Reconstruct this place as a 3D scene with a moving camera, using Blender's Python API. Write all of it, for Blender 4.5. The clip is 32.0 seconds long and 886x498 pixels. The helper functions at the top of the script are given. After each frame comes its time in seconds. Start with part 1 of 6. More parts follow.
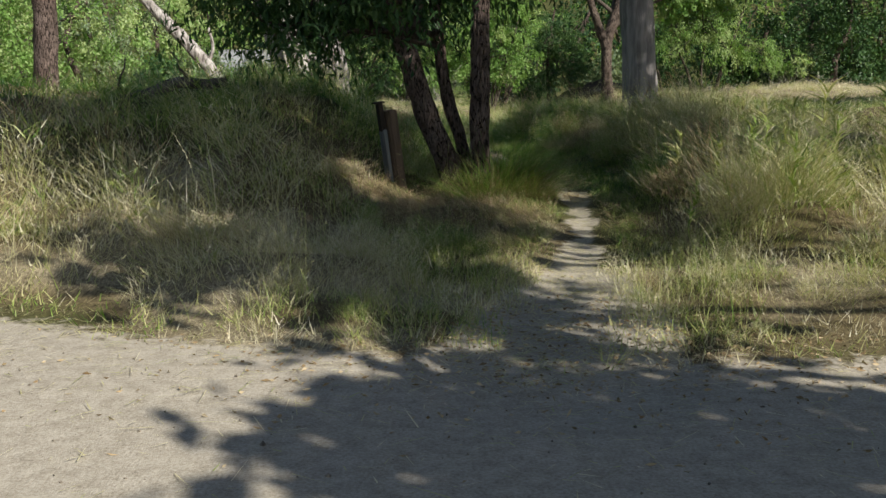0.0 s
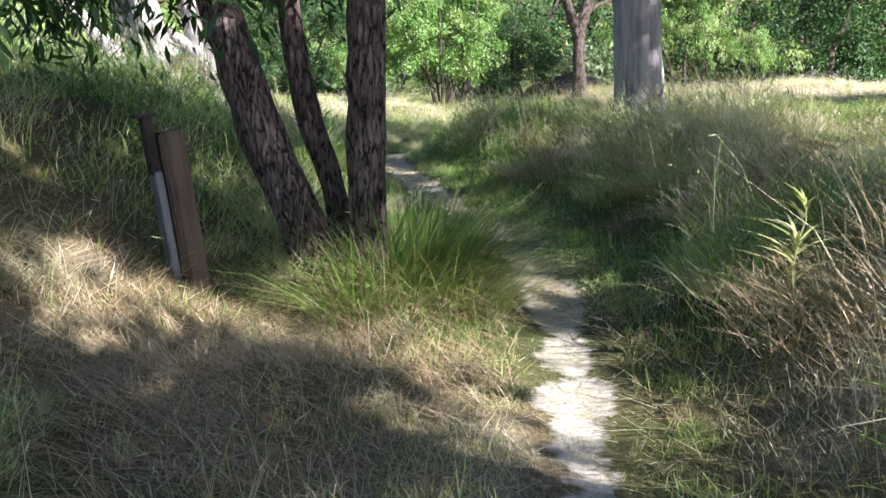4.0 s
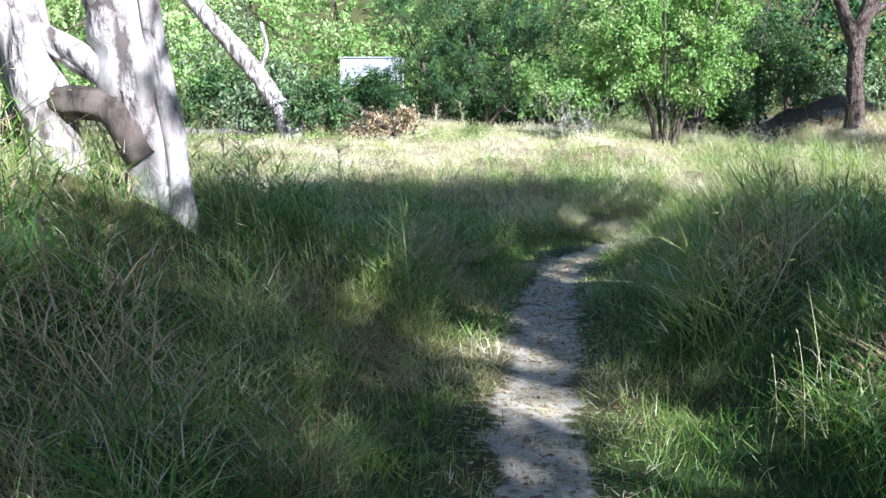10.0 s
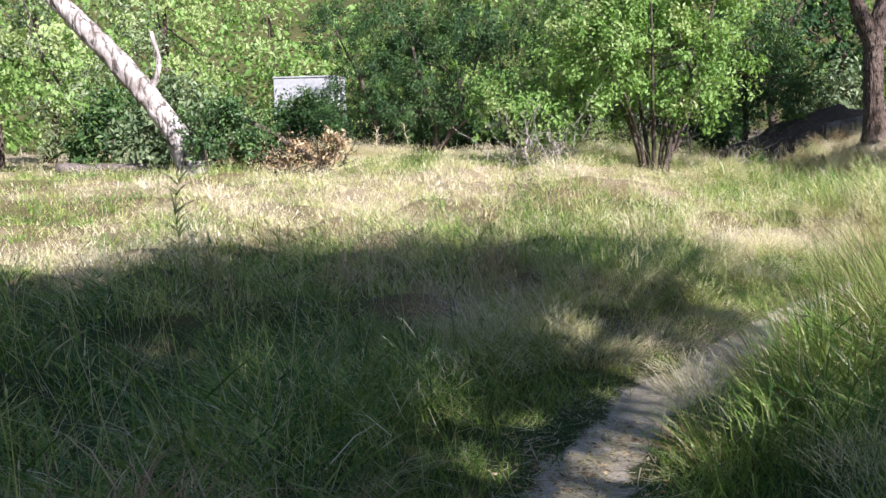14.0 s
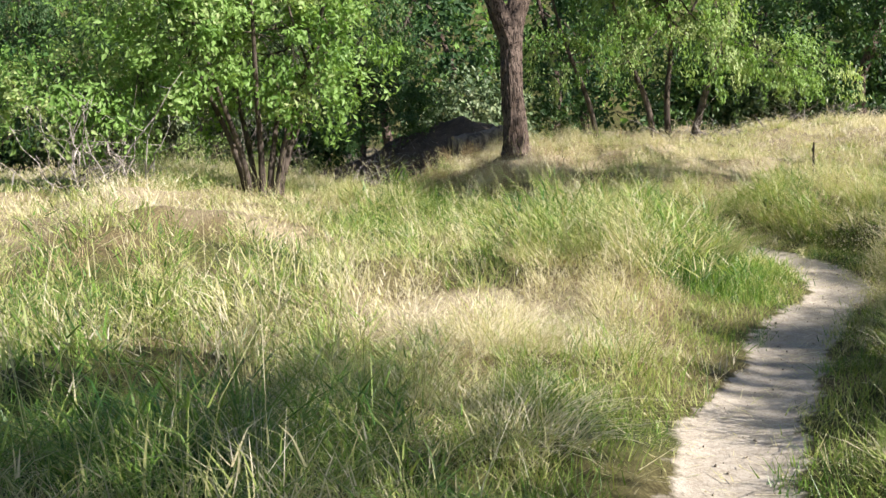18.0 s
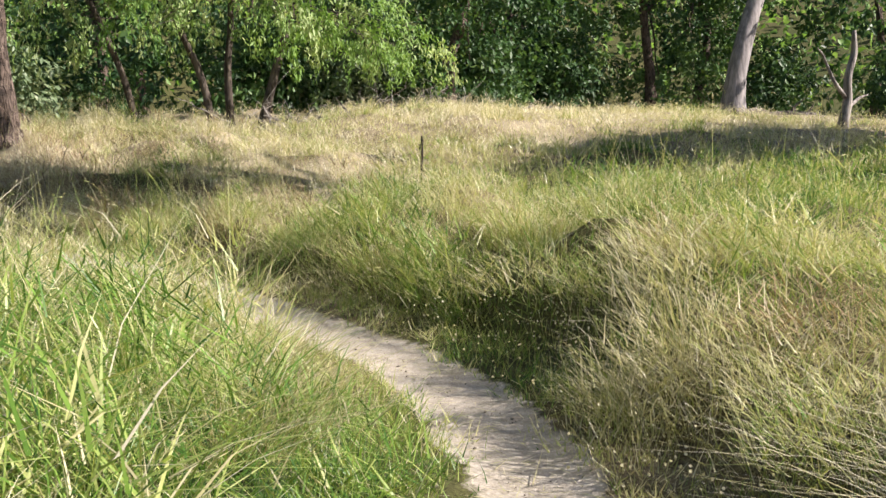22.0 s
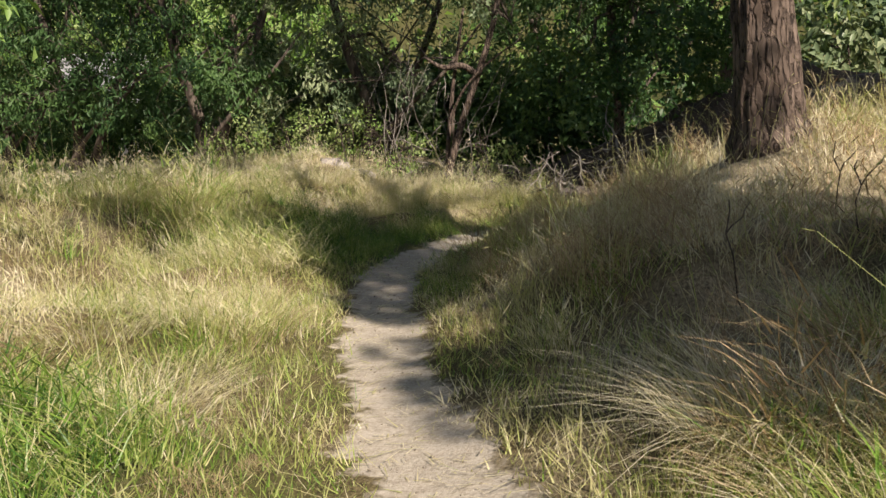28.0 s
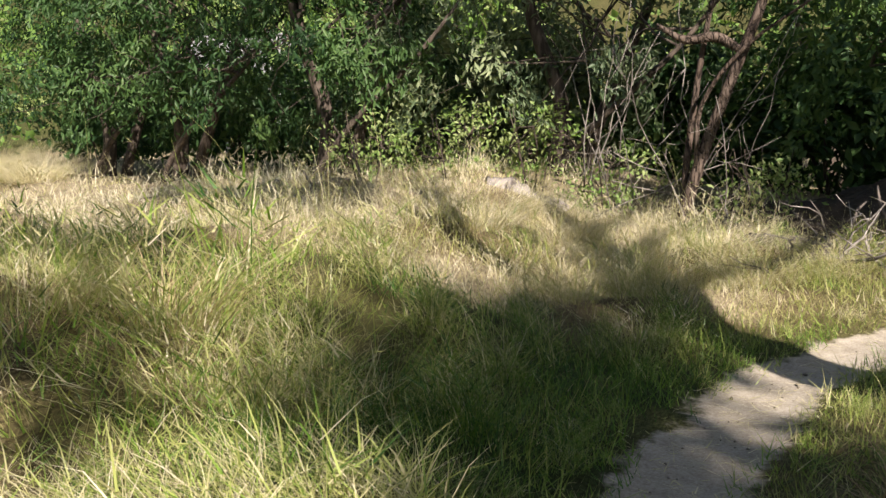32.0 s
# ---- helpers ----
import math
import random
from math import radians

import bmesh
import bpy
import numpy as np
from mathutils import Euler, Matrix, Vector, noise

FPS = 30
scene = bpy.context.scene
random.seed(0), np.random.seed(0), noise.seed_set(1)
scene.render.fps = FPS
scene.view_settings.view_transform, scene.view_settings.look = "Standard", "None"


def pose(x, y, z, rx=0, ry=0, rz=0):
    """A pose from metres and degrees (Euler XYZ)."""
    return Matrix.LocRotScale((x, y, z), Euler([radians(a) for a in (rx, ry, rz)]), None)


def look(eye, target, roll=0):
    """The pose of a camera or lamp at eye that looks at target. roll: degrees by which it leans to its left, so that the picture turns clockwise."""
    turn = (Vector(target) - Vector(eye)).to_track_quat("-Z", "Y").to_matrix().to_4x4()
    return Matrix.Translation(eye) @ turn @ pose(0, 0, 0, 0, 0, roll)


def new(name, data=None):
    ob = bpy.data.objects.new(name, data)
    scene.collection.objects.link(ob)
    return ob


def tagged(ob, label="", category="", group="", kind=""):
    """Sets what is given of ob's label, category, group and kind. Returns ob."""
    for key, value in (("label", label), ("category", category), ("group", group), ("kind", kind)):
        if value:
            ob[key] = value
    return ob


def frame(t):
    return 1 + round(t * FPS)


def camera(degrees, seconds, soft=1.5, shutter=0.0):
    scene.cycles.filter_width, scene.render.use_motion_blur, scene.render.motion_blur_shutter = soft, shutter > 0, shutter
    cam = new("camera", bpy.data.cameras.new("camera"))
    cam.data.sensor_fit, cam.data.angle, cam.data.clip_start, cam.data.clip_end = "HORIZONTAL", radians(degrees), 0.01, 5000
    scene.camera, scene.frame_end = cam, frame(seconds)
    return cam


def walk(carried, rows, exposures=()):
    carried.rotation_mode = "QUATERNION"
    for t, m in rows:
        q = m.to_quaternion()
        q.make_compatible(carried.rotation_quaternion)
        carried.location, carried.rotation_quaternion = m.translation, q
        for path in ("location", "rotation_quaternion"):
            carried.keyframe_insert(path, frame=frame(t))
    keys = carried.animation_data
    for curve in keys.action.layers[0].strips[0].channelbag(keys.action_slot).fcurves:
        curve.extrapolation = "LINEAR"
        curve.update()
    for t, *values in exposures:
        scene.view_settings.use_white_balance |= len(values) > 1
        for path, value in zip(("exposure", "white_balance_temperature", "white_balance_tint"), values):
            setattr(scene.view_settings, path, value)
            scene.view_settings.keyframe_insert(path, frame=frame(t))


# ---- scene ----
cam = camera(48.5, 32.0)
METRES, EYE, TILT, LEAN, TURN = 50.0, 1.5, -9.2, 0.0, 0.0
ROWS = [
    (0.0, 0.0, 0.0, 0.0, 0.0, 0.0, -0.0),
    (0.5, 0.0014, 0.0167, 0.0025, -1.08, 0.53, 0.29),
    (1.0, 0.0032, 0.0326, 0.0046, -1.62, 0.34, 0.45),
    (1.5, 0.0046, 0.0476, 0.0078, -2.67, -0.05, 0.37),
    (2.0, 0.0074, 0.0628, 0.0111, -2.7, -0.29, 0.38),
    (2.5, 0.0088, 0.0787, 0.0142, -3.2, -0.54, 0.37),
    (4.5, 0.0167, 0.1407, 0.0233, -1.74, -0.22, -0.12),
    (5.0, 0.018, 0.1564, 0.0256, -2.2, 0.21, -0.17),
    (5.5, 0.0208, 0.1727, 0.0281, -2.2, 1.37, 1.06),
    (6.0, 0.0231, 0.1891, 0.0316, -7.73, 3.33, 0.57),
    (6.5, 0.0262, 0.2041, 0.0351, -8.3, 2.48, 1.61),
    (7.0, 0.0274, 0.2196, 0.038, -6.92, 1.6, 1.64),
    (7.5, 0.0297, 0.2329, 0.0403, -3.22, 1.11, 1.34),
    (8.0, 0.0303, 0.2483, 0.0433, 6.02, 1.3, 0.53),
    (8.5, 0.0286, 0.262, 0.0467, 7.47, 0.14, -0.52),
    (9.0, 0.0271, 0.2766, 0.0508, 9.79, -0.6, -1.21),
    (9.5, 0.0243, 0.2922, 0.0542, 10.04, 0.9, -2.33),
    (10.0, 0.0221, 0.3074, 0.0567, 10.66, 0.43, -1.94),
    (10.5, 0.0189, 0.323, 0.0594, 11.12, -0.04, -2.0),
    (11.0, 0.0174, 0.3385, 0.0621, 10.94, -0.32, -1.41),
    (11.5, 0.0159, 0.3531, 0.0648, 10.91, -0.49, -1.32),
    (12.0, 0.0134, 0.3679, 0.0683, 10.22, -0.25, -1.54),
    (12.5, 0.0123, 0.3818, 0.0717, 10.36, -0.23, -1.51),
    (13.0, 0.0103, 0.3973, 0.0742, 9.85, 0.02, -1.39),
    (13.5, 0.0099, 0.4116, 0.0746, 9.14, 1.67, -0.65),
    (15.5, 0.007, 0.4742, 0.0826, 6.39, 1.13, -0.39),
    (16.0, 0.0074, 0.491, 0.0836, 5.7, 0.73, 0.21),
    (16.5, 0.0074, 0.5077, 0.0856, 0.96, -0.03, 0.49),
    (17.0, 0.0096, 0.5245, 0.0876, -0.35, 0.69, 1.25),
    (17.5, 0.0115, 0.5422, 0.089, -9.94, 2.67, 1.85),
    (18.0, 0.016, 0.5579, 0.0903, -14.19, 2.4, 3.44),
    (18.5, 0.0216, 0.5735, 0.0918, -21.45, 2.4, 3.17),
    (19.0, 0.0295, 0.5877, 0.0937, -28.48, 1.64, 5.21),
    (19.5, 0.0376, 0.6005, 0.0959, -28.33, 1.49, 6.42),
    (20.0, 0.0455, 0.6144, 0.0991, -29.5, 0.09, 6.16),
    (20.5, 0.0539, 0.6265, 0.1024, -31.04, -0.5, 6.41),
    (21.0, 0.0629, 0.6403, 0.1047, -37.28, -0.89, 4.79),
    (21.5, 0.0722, 0.6511, 0.106, -38.47, -0.96, 5.66),
    (22.0, 0.0821, 0.6633, 0.1076, -37.85, -0.44, 5.52),
    (22.5, 0.0929, 0.675, 0.109, -38.42, -0.54, 5.65),
    (23.0, 0.1026, 0.6859, 0.1109, -38.48, -0.58, 5.69),
    (23.5, 0.1119, 0.6964, 0.1127, -38.2, -0.41, 5.7),
    (24.0, 0.122, 0.7077, 0.1137, -34.08, 1.12, 5.9),
    (24.5, 0.1305, 0.7202, 0.1154, -33.26, 1.7, 4.34),
    (25.0, 0.1391, 0.7323, 0.1174, -27.34, 1.12, 4.42),
    (25.5, 0.1461, 0.7467, 0.1194, -22.35, 2.39, 2.07),
    (26.0, 0.1515, 0.7599, 0.1212, -12.31, 1.83, 2.49),
    (26.5, 0.1537, 0.774, 0.1232, -5.74, 1.22, 1.31),
    (28.5, 0.1511, 0.8325, 0.1326, 18.89, 1.06, -0.35),
    (29.0, 0.1458, 0.8478, 0.1352, 21.48, 0.25, -1.22),
    (29.5, 0.1417, 0.8619, 0.1377, 22.54, -0.17, -1.37),
    (30.0, 0.1365, 0.8757, 0.1395, 23.57, 1.12, -3.4),
    (30.5, 0.1302, 0.8895, 0.1415, 23.42, 0.4, -4.36),
    (31.0, 0.1242, 0.9033, 0.1448, 26.13, -0.3, -3.56),
    (31.5, 0.1174, 0.917, 0.1492, 24.91, -0.52, -3.37),
    (32.0, 0.1121, 0.93, 0.1512, 24.11, 0.66, -2.4),
]
walk(cam, [(t, pose(0, 0, EYE, TILT, LEAN, TURN) @ pose(METRES * x, METRES * y, METRES * z, 90 + pitch, roll, yaw)) for t, x, y, z, yaw, pitch, roll in ROWS],
     exposures=[(0.0, 0.42, 6300, 10), (1.0, 1.1, 6300, 11), (2.0, 1.65, 6300, 14), (5.0, 1.85, 5450, 22), (6.0, 1.95, 5450, 19), (7.0, 2.2, 5450, 17), (8.0, 1.62, 5700, 17), (9.5, 1.75, 5300, 16), (11.0, 1.45, 5200, 22), (13.0, 1.35, 5500, 26),
                (16.0, 1.15, 6300, 16), (18.0, 1.2, 6300, 17), (21.0, 1.15, 6350, 21), (24.0, 1.2, 6500, 16), (26.0, 1.1, 6800, 22), (29.0, 0.58, 6950, 18), (30.0, 0.62, 6950, 19), (31.0, 0.72, 7000, 21), (32.0, 0.95, 6750, 19)])

# ---- light ----
SUN_EL, SUN_AZ = radians(36), math.atan2(0.72, -0.69)      # azimuth from +y towards +x
world = bpy.data.worlds.new("sky")
scene.world = world
world.use_nodes = True
wn = world.node_tree
sky = wn.nodes.new("ShaderNodeTexSky")
sky.sky_type, sky.sun_disc = "NISHITA", False
sky.sun_elevation, sky.sun_rotation = SUN_EL, SUN_AZ
wn.links.new(sky.outputs["Color"], wn.nodes["Background"].inputs["Color"])
wn.nodes["Background"].inputs["Strength"].default_value = 0.056
sun = new("sun", bpy.data.lights.new("sun", "SUN"))
sun.data.energy, sun.data.angle, sun.data.color = 5.0, radians(0.53), (1.0, 0.93, 0.80)
sun_dir = Vector((math.sin(SUN_AZ) * math.cos(SUN_EL), math.cos(SUN_AZ) * math.cos(SUN_EL), math.sin(SUN_EL)))
sun.matrix_world = look(tuple(sun_dir * 60), (0, 0, 0))

# ---- numbers: noise, terrain, trail ----
rng = np.random.default_rng(7)
TABLE = rng.random((256, 256))


def vnoise(x, y):
    """Smooth value noise, 0 to 1."""
    x, y = np.asarray(x, float), np.asarray(y, float)
    xi, yi = np.floor(x).astype(int), np.floor(y).astype(int)
    fx, fy = x - xi, y - yi
    fx, fy = fx * fx * (3 - 2 * fx), fy * fy * (3 - 2 * fy)
    a, b = TABLE[xi % 256, yi % 256], TABLE[(xi + 1) % 256, yi % 256]
    c, d = TABLE[xi % 256, (yi + 1) % 256], TABLE[(xi + 1) % 256, (yi + 1) % 256]
    return (a * (1 - fx) + b * fx) * (1 - fy) + (c * (1 - fx) + d * fx) * fy


def fbm(x, y, n=3):
    total, amp, s = 0, 0.5, 0
    for k in range(n):
        total = total + amp * vnoise(np.asarray(x) * 2 ** k + 17.3 * k, np.asarray(y) * 2 ** k + 9.1 * k)
        s += amp
        amp *= 0.5
    return total / s


def step(a, b, v):
    t = np.clip((np.asarray(v, float) - a) / (b - a), 0, 1)
    return t * t * (3 - 2 * t)


TRAIL = np.array([(0.5, 5.2), (0.95, 7.2), (1.2, 8.7), (1.5, 10.5), (1.68, 12.3), (1.72, 13.2), (1.62, 14.5), (1.45, 15.9), (1.2, 17.0),
                  (0.95, 18.5), (0.72, 20.2), (0.58, 22.0), (0.45, 24.0), (0.44, 25.8), (0.58, 27.0), (1.05, 28.2), (1.85, 29.9), (2.6, 31.3),
                  (3.45, 32.6), (4.5, 33.8), (5.5, 35.0), (6.4, 35.9), (7.15, 37.0), (7.6, 38.2), (7.75, 39.5), (7.75, 41.0), (7.6, 42.4),
                  (7.2, 43.6), (6.9, 44.4), (6.4, 45.5), (5.9, 46.8), (5.5, 48.0), (5.2, 49.0), (4.92, 50.3), (4.88, 51.2), (4.98, 52.2),
                  (5.3, 53.3), (6.0, 54.6), (7.5, 56.0), (9.5, 56.8), (12.5, 57.5)])


def densify(points, n):
    """A smooth curve through points (Catmull-Rom), n samples a span."""
    p = np.vstack([2 * points[0] - points[1], points, 2 * points[-1] - points[-2]])
    out = []
    for i in range(1, len(p) - 2):
        for t in np.linspace(0, 1, n, endpoint=False):
            a, b, c, d = p[i - 1], p[i], p[i + 1], p[i + 2]
            out.append(0.5 * (2 * b + (c - a) * t + (2 * a - 5 * b + 4 * c - d) * t * t + (3 * b - a - 3 * c + d) * t ** 3))
    out.append(points[-1])
    return np.array(out)


TRAIL_FINE = densify(TRAIL, 7)


def trail_distance(x, y):
    """Distance to the trail's middle line; and the side, plus on its east."""
    x, y = np.ravel(x), np.ravel(y)
    dist, side = np.empty(len(x)), np.empty(len(x))
    tangent = np.gradient(TRAIL_FINE, axis=0)
    for i in range(0, len(x), 20000):
        px, py = x[i:i + 20000, None], y[i:i + 20000, None]
        d2 = (px - TRAIL_FINE[:, 0]) ** 2 + (py - TRAIL_FINE[:, 1]) ** 2
        k = d2.argmin(1)
        dist[i:i + 20000] = np.sqrt(d2[np.arange(len(k)), k])
        side[i:i + 20000] = tangent[k, 1] * (px[:, 0] - TRAIL_FINE[k, 0]) - tangent[k, 0] * (py[:, 0] - TRAIL_FINE[k, 1])
    return dist, np.sign(side)


def road_edge(x):
    """The y at which the dirt road ends and the grass begins."""
    return np.interp(x, [-40, -10, -2.9, -2.06, -1.1, 0.05, 1.27, 2.43, 10, 40], [18, 9.0, 6.28, 5.97, 5.57, 5.33, 5.16, 5.2, 5.6, 7.5])


def ground_z(x, y):
    x, y = np.asarray(x, float), np.asarray(y, float)
    z = np.interp(y, [-10, 8, 12, 16, 20, 24, 28, 33, 300], [0, 0, 0.1, 0.22, 0.3, 0.2, 0.06, 0, 0])
    xt = np.interp(y, TRAIL[:, 1], TRAIL[:, 0])
    off = x - xt
    z = z + 0.5 * step(0.4, 3.0, off) * step(9, 15, y) * step(31, 25, y)          # bank east of the trail
    z = z + 0.22 * step(0.6, 2.0, off) * step(6.5, 9, y) * step(15, 12, y)
    z = z + 0.98 * step(-1.7, -3.6, off) * step(8, 13, y) * step(28, 21, y)       # western rise
    z = z + 0.9 * step(5.5, 10, x) * step(40, 52, y)
    z = z + 0.6 * step(11, 20, x) * step(34, 46, y)
    z = z + 0.5 * step(34, 44, y) * step(3.5, 1.0, x)
    z = z + 0.42 * step(0.85, 1.9, off) * step(30.5, 32.5, y) * step(43.5, 41, y)                # low bank inside the bend
    z = z + 0.38 * np.exp(-((x - 8.3) / 1.2) ** 2 - ((y - 50.6) / 1.2) ** 2)          # swell under the oak
    rough = step(0.4, 1.4, np.abs(off)) * step(6, 9, y)
    z = z + rough * (0.2 * (fbm(x * 0.45, y * 0.45) - 0.5) + 0.30 * (vnoise(x * 0.95 + 3, y * 0.95) - 0.5) + 0.12 * (vnoise(x * 2.1, y * 2.1 + 5) - 0.5))   # hummocks
    far = np.hypot(x - 3, y - 28)
    z = z + 0.42 * np.clip(far - 60, 0, 90) * (0.7 + 0.6 * fbm(x * 0.02, y * 0.02)) * step(-25, 30, y)
    return z


def dryness(x, y):
    """How straw-like the grass is, by place: 0 green, 1 bleached."""
    d = 0.42 + 1.0 * (fbm(x * 0.33 + 3, y * 0.33 + 8) - 0.5) + 0.95 * (fbm(x * 1.1, y * 1.1 + 30) - 0.5)
    d = d + 0.30 * step(12, 8.5, y) * step(2.2, 0.5, x) * step(6, 7, y)       # old brown straw west of the trail
    d = d + 0.22 * step(9, 5.5, y) * step(3, -1, x)                       # straw along the road
    d = d - 0.32 * step(11, 14, y) * step(31, 25, y)                      # green under the trees
    d = d + 0.46 * step(2.0, 3.0, x) * step(12, 14, y) * step(23, 20, y)      # grey straw on the eastern bank
    d = d + 0.3 * step(7.6, 6.2, y) * step(1, 2, x)
    d = d - 0.3 * np.exp(-((x - 1.4) / 1.3) ** 2 - ((y - 31.6) / 1.6) ** 2)
    d = d + 0.22 * step(28, 36, y) * step(5, 1, x)                        # bleached western meadow
    d = d + 0.36 * step(42, 46, y) * step(6, 8, x) - 0.08 * step(43, 45, y) * step(6.6, 5.8, x) * step(50.4, 49.4, y) - 0.25 * step(49.6, 50.4, y) * step(5.2, 4.4, x) * step(53.4, 52.6, y)
    d = d - 0.28 * np.exp(-((x - 5.4) / 1.3) ** 2 - ((y - 37.6) / 1.8) ** 2) - 0.22 * np.exp(-((x - 8.9) / 1.0) ** 2 - ((y - 38.0) / 2.4) ** 2)
    d = d + 0.38 * step(52.5, 55, y) + 0.28 * np.exp(-((x - 4.0) / 1.2) ** 2 - ((y - 48.2) / 1.4) ** 2)
    return d


# patches where the grass stands higher (plus) or lies low (minus): x, y, radius, metres
LUSH = [(7.7, 45.6, 1.1, -0.35), (-0.6, 11.7, 0.9, -0.45), (0.9, 21, 0.8, 0.1), (-1.5, 19.3, 1.3, 0.15), (3.7, 19.0, 1.4, 0.3), (3.3, 15.6, 1.3, 0.15), (4.6, 17.2, 1.6, 0.1), (2.9, 29.6, 0.9, 0.45), (2.2, 28.3, 0.6, 0.4), (2.0, 27.0, 0.6, 0.35), (6.1, 50.4, 0.8, 0.15), (9.3, 41.2, 1.0, 0.3), (8.6, 47.5, 1.3, 0.08), (-1.6, 17, 2.2, 0.05), (-2.1, 20.9, 1.1, 0.05), (-1.6, 24.0, 1.8, 0.2), (1.9, 27.6, 0.9, 0.35), (1.3, 26.4, 0.6, 0.25), (4.9, 36.6, 1.3, 0.18), (6.0, 38.1, 0.9, 0.45), (5.6, 40.4, 1.2, 0.15),
        (2.2, 51.2, 1.3, 0.28), (8.9, 39.2, 0.9, 0.35), (8.6, 36.8, 1.1, 0.35), (6.2, 33.6, 1.0, 0.25), (-2.6, 9.2, 1.9, 0.5), (-4.2, 10.5, 2.0, 0.4), (3.7, 9.9, 1.2, 0.4), (5.0, 9.8, 1.6, 0.4),
        (0.2, 9.2, 1.3, -0.35), (-0.4, 11.4, 1.2, -0.4), (0.6, 12.0, 0.8, -0.4), (6.8, 56, 2.0, -0.3), (8.3, 48.7, 0.9, 0.1), (1.5, 7.0, 1.2, -0.3), (2.8, 6.4, 1.4, -0.25)]


def tall(x, y, dist):
    """Height of the grass by place."""
    h = 0.50 + 0.5 * (fbm(x * 0.6 + 50, y * 0.6) - 0.4) + 0.75 * (vnoise(x * 1.25 + 8, y * 1.25 + 2) - 0.5) * (0.5 + 0.5 * step(25, 15, y))
    for px, py, wide, more in LUSH:
        h = h + more * np.exp(-((x - px) ** 2 + (y - py) ** 2) / wide ** 2)
    edge = 0.84 + 0.6 * (vnoise(x * 0.9 + 12, y * 0.9 + 40) - 0.5)
    h = h * (0.20 + 0.80 * step(edge - 0.2, edge + 0.25, dist))
    h = h * (0.35 + 0.65 * step(0.0, 2.2, y - road_edge(x)))
    return np.clip(h, 0.07, 1.05)


def cover_z(x, y, dist=None):
    """Top of the matted thatch: the ground with the hummocks of old grass on it."""
    x, y = np.asarray(x, float), np.asarray(y, float)
    if dist is None:
        dist = trail_distance(x, y)[0].reshape(x.shape)
    lump = 0.42 * np.clip(tall(x, y, dist) - 0.12, 0, 0.7) * (0.45 + 0.85 * vnoise(x * 1.3 + 31, y * 1.3 + 12))
    return ground_z(x, y) + lump * step(0.5, 1.4, dist) * step(13, 7.5, dist) * step(0.1, 1.3, y - road_edge(x))


# ---- mesh helpers ----
def mesh_from(name, verts, tris, smooth=True, **values):
    """A mesh of triangles from arrays; values: float attributes a vertex."""
    verts, tris = np.asarray(verts, np.float32), np.asarray(tris, np.int32)
    me = bpy.data.meshes.new(name)
    me.vertices.add(len(verts))
    me.vertices.foreach_set("co", verts.ravel())
    me.loops.add(tris.size)
    me.loops.foreach_set("vertex_index", tris.ravel())
    me.polygons.add(len(tris))
    me.polygons.foreach_set("loop_start", np.arange(0, tris.size, 3, dtype=np.int32))
    me.update(calc_edges=True)
    if smooth:
        me.polygons.foreach_set("use_smooth", np.ones(len(tris), bool))
    for key, data in values.items():
        me.attributes.new(key, "FLOAT", "POINT").data.foreach_set("value", np.asarray(data, np.float32))
    return me


def part(name, me, material, parent=None, label=""):
    """One mesh object under a thing or a part (or a thing itself, with no parent)."""
    ob = new(name, me)
    me.materials.append(material)
    if parent:
        ob.parent = parent
    if label:
        ob["label"] = label
    return ob


def thing(name, label, category, place=(0, 0, 0), group=""):
    ob = new(name)
    ob.location = place
    return tagged(ob, label, category, group)


class Soup:
    """Gathers pieces of one mesh."""

    def __init__(self):
        self.v, self.t, self.n = [], [], 0

    def add(self, v, t):
        self.v.append(np.asarray(v, float)), self.t.append(np.asarray(t, int) + self.n)
        self.n += len(v)

    def mesh(self, name, smooth=True):
        return mesh_from(name, np.vstack(self.v), np.vstack(self.t), smooth)


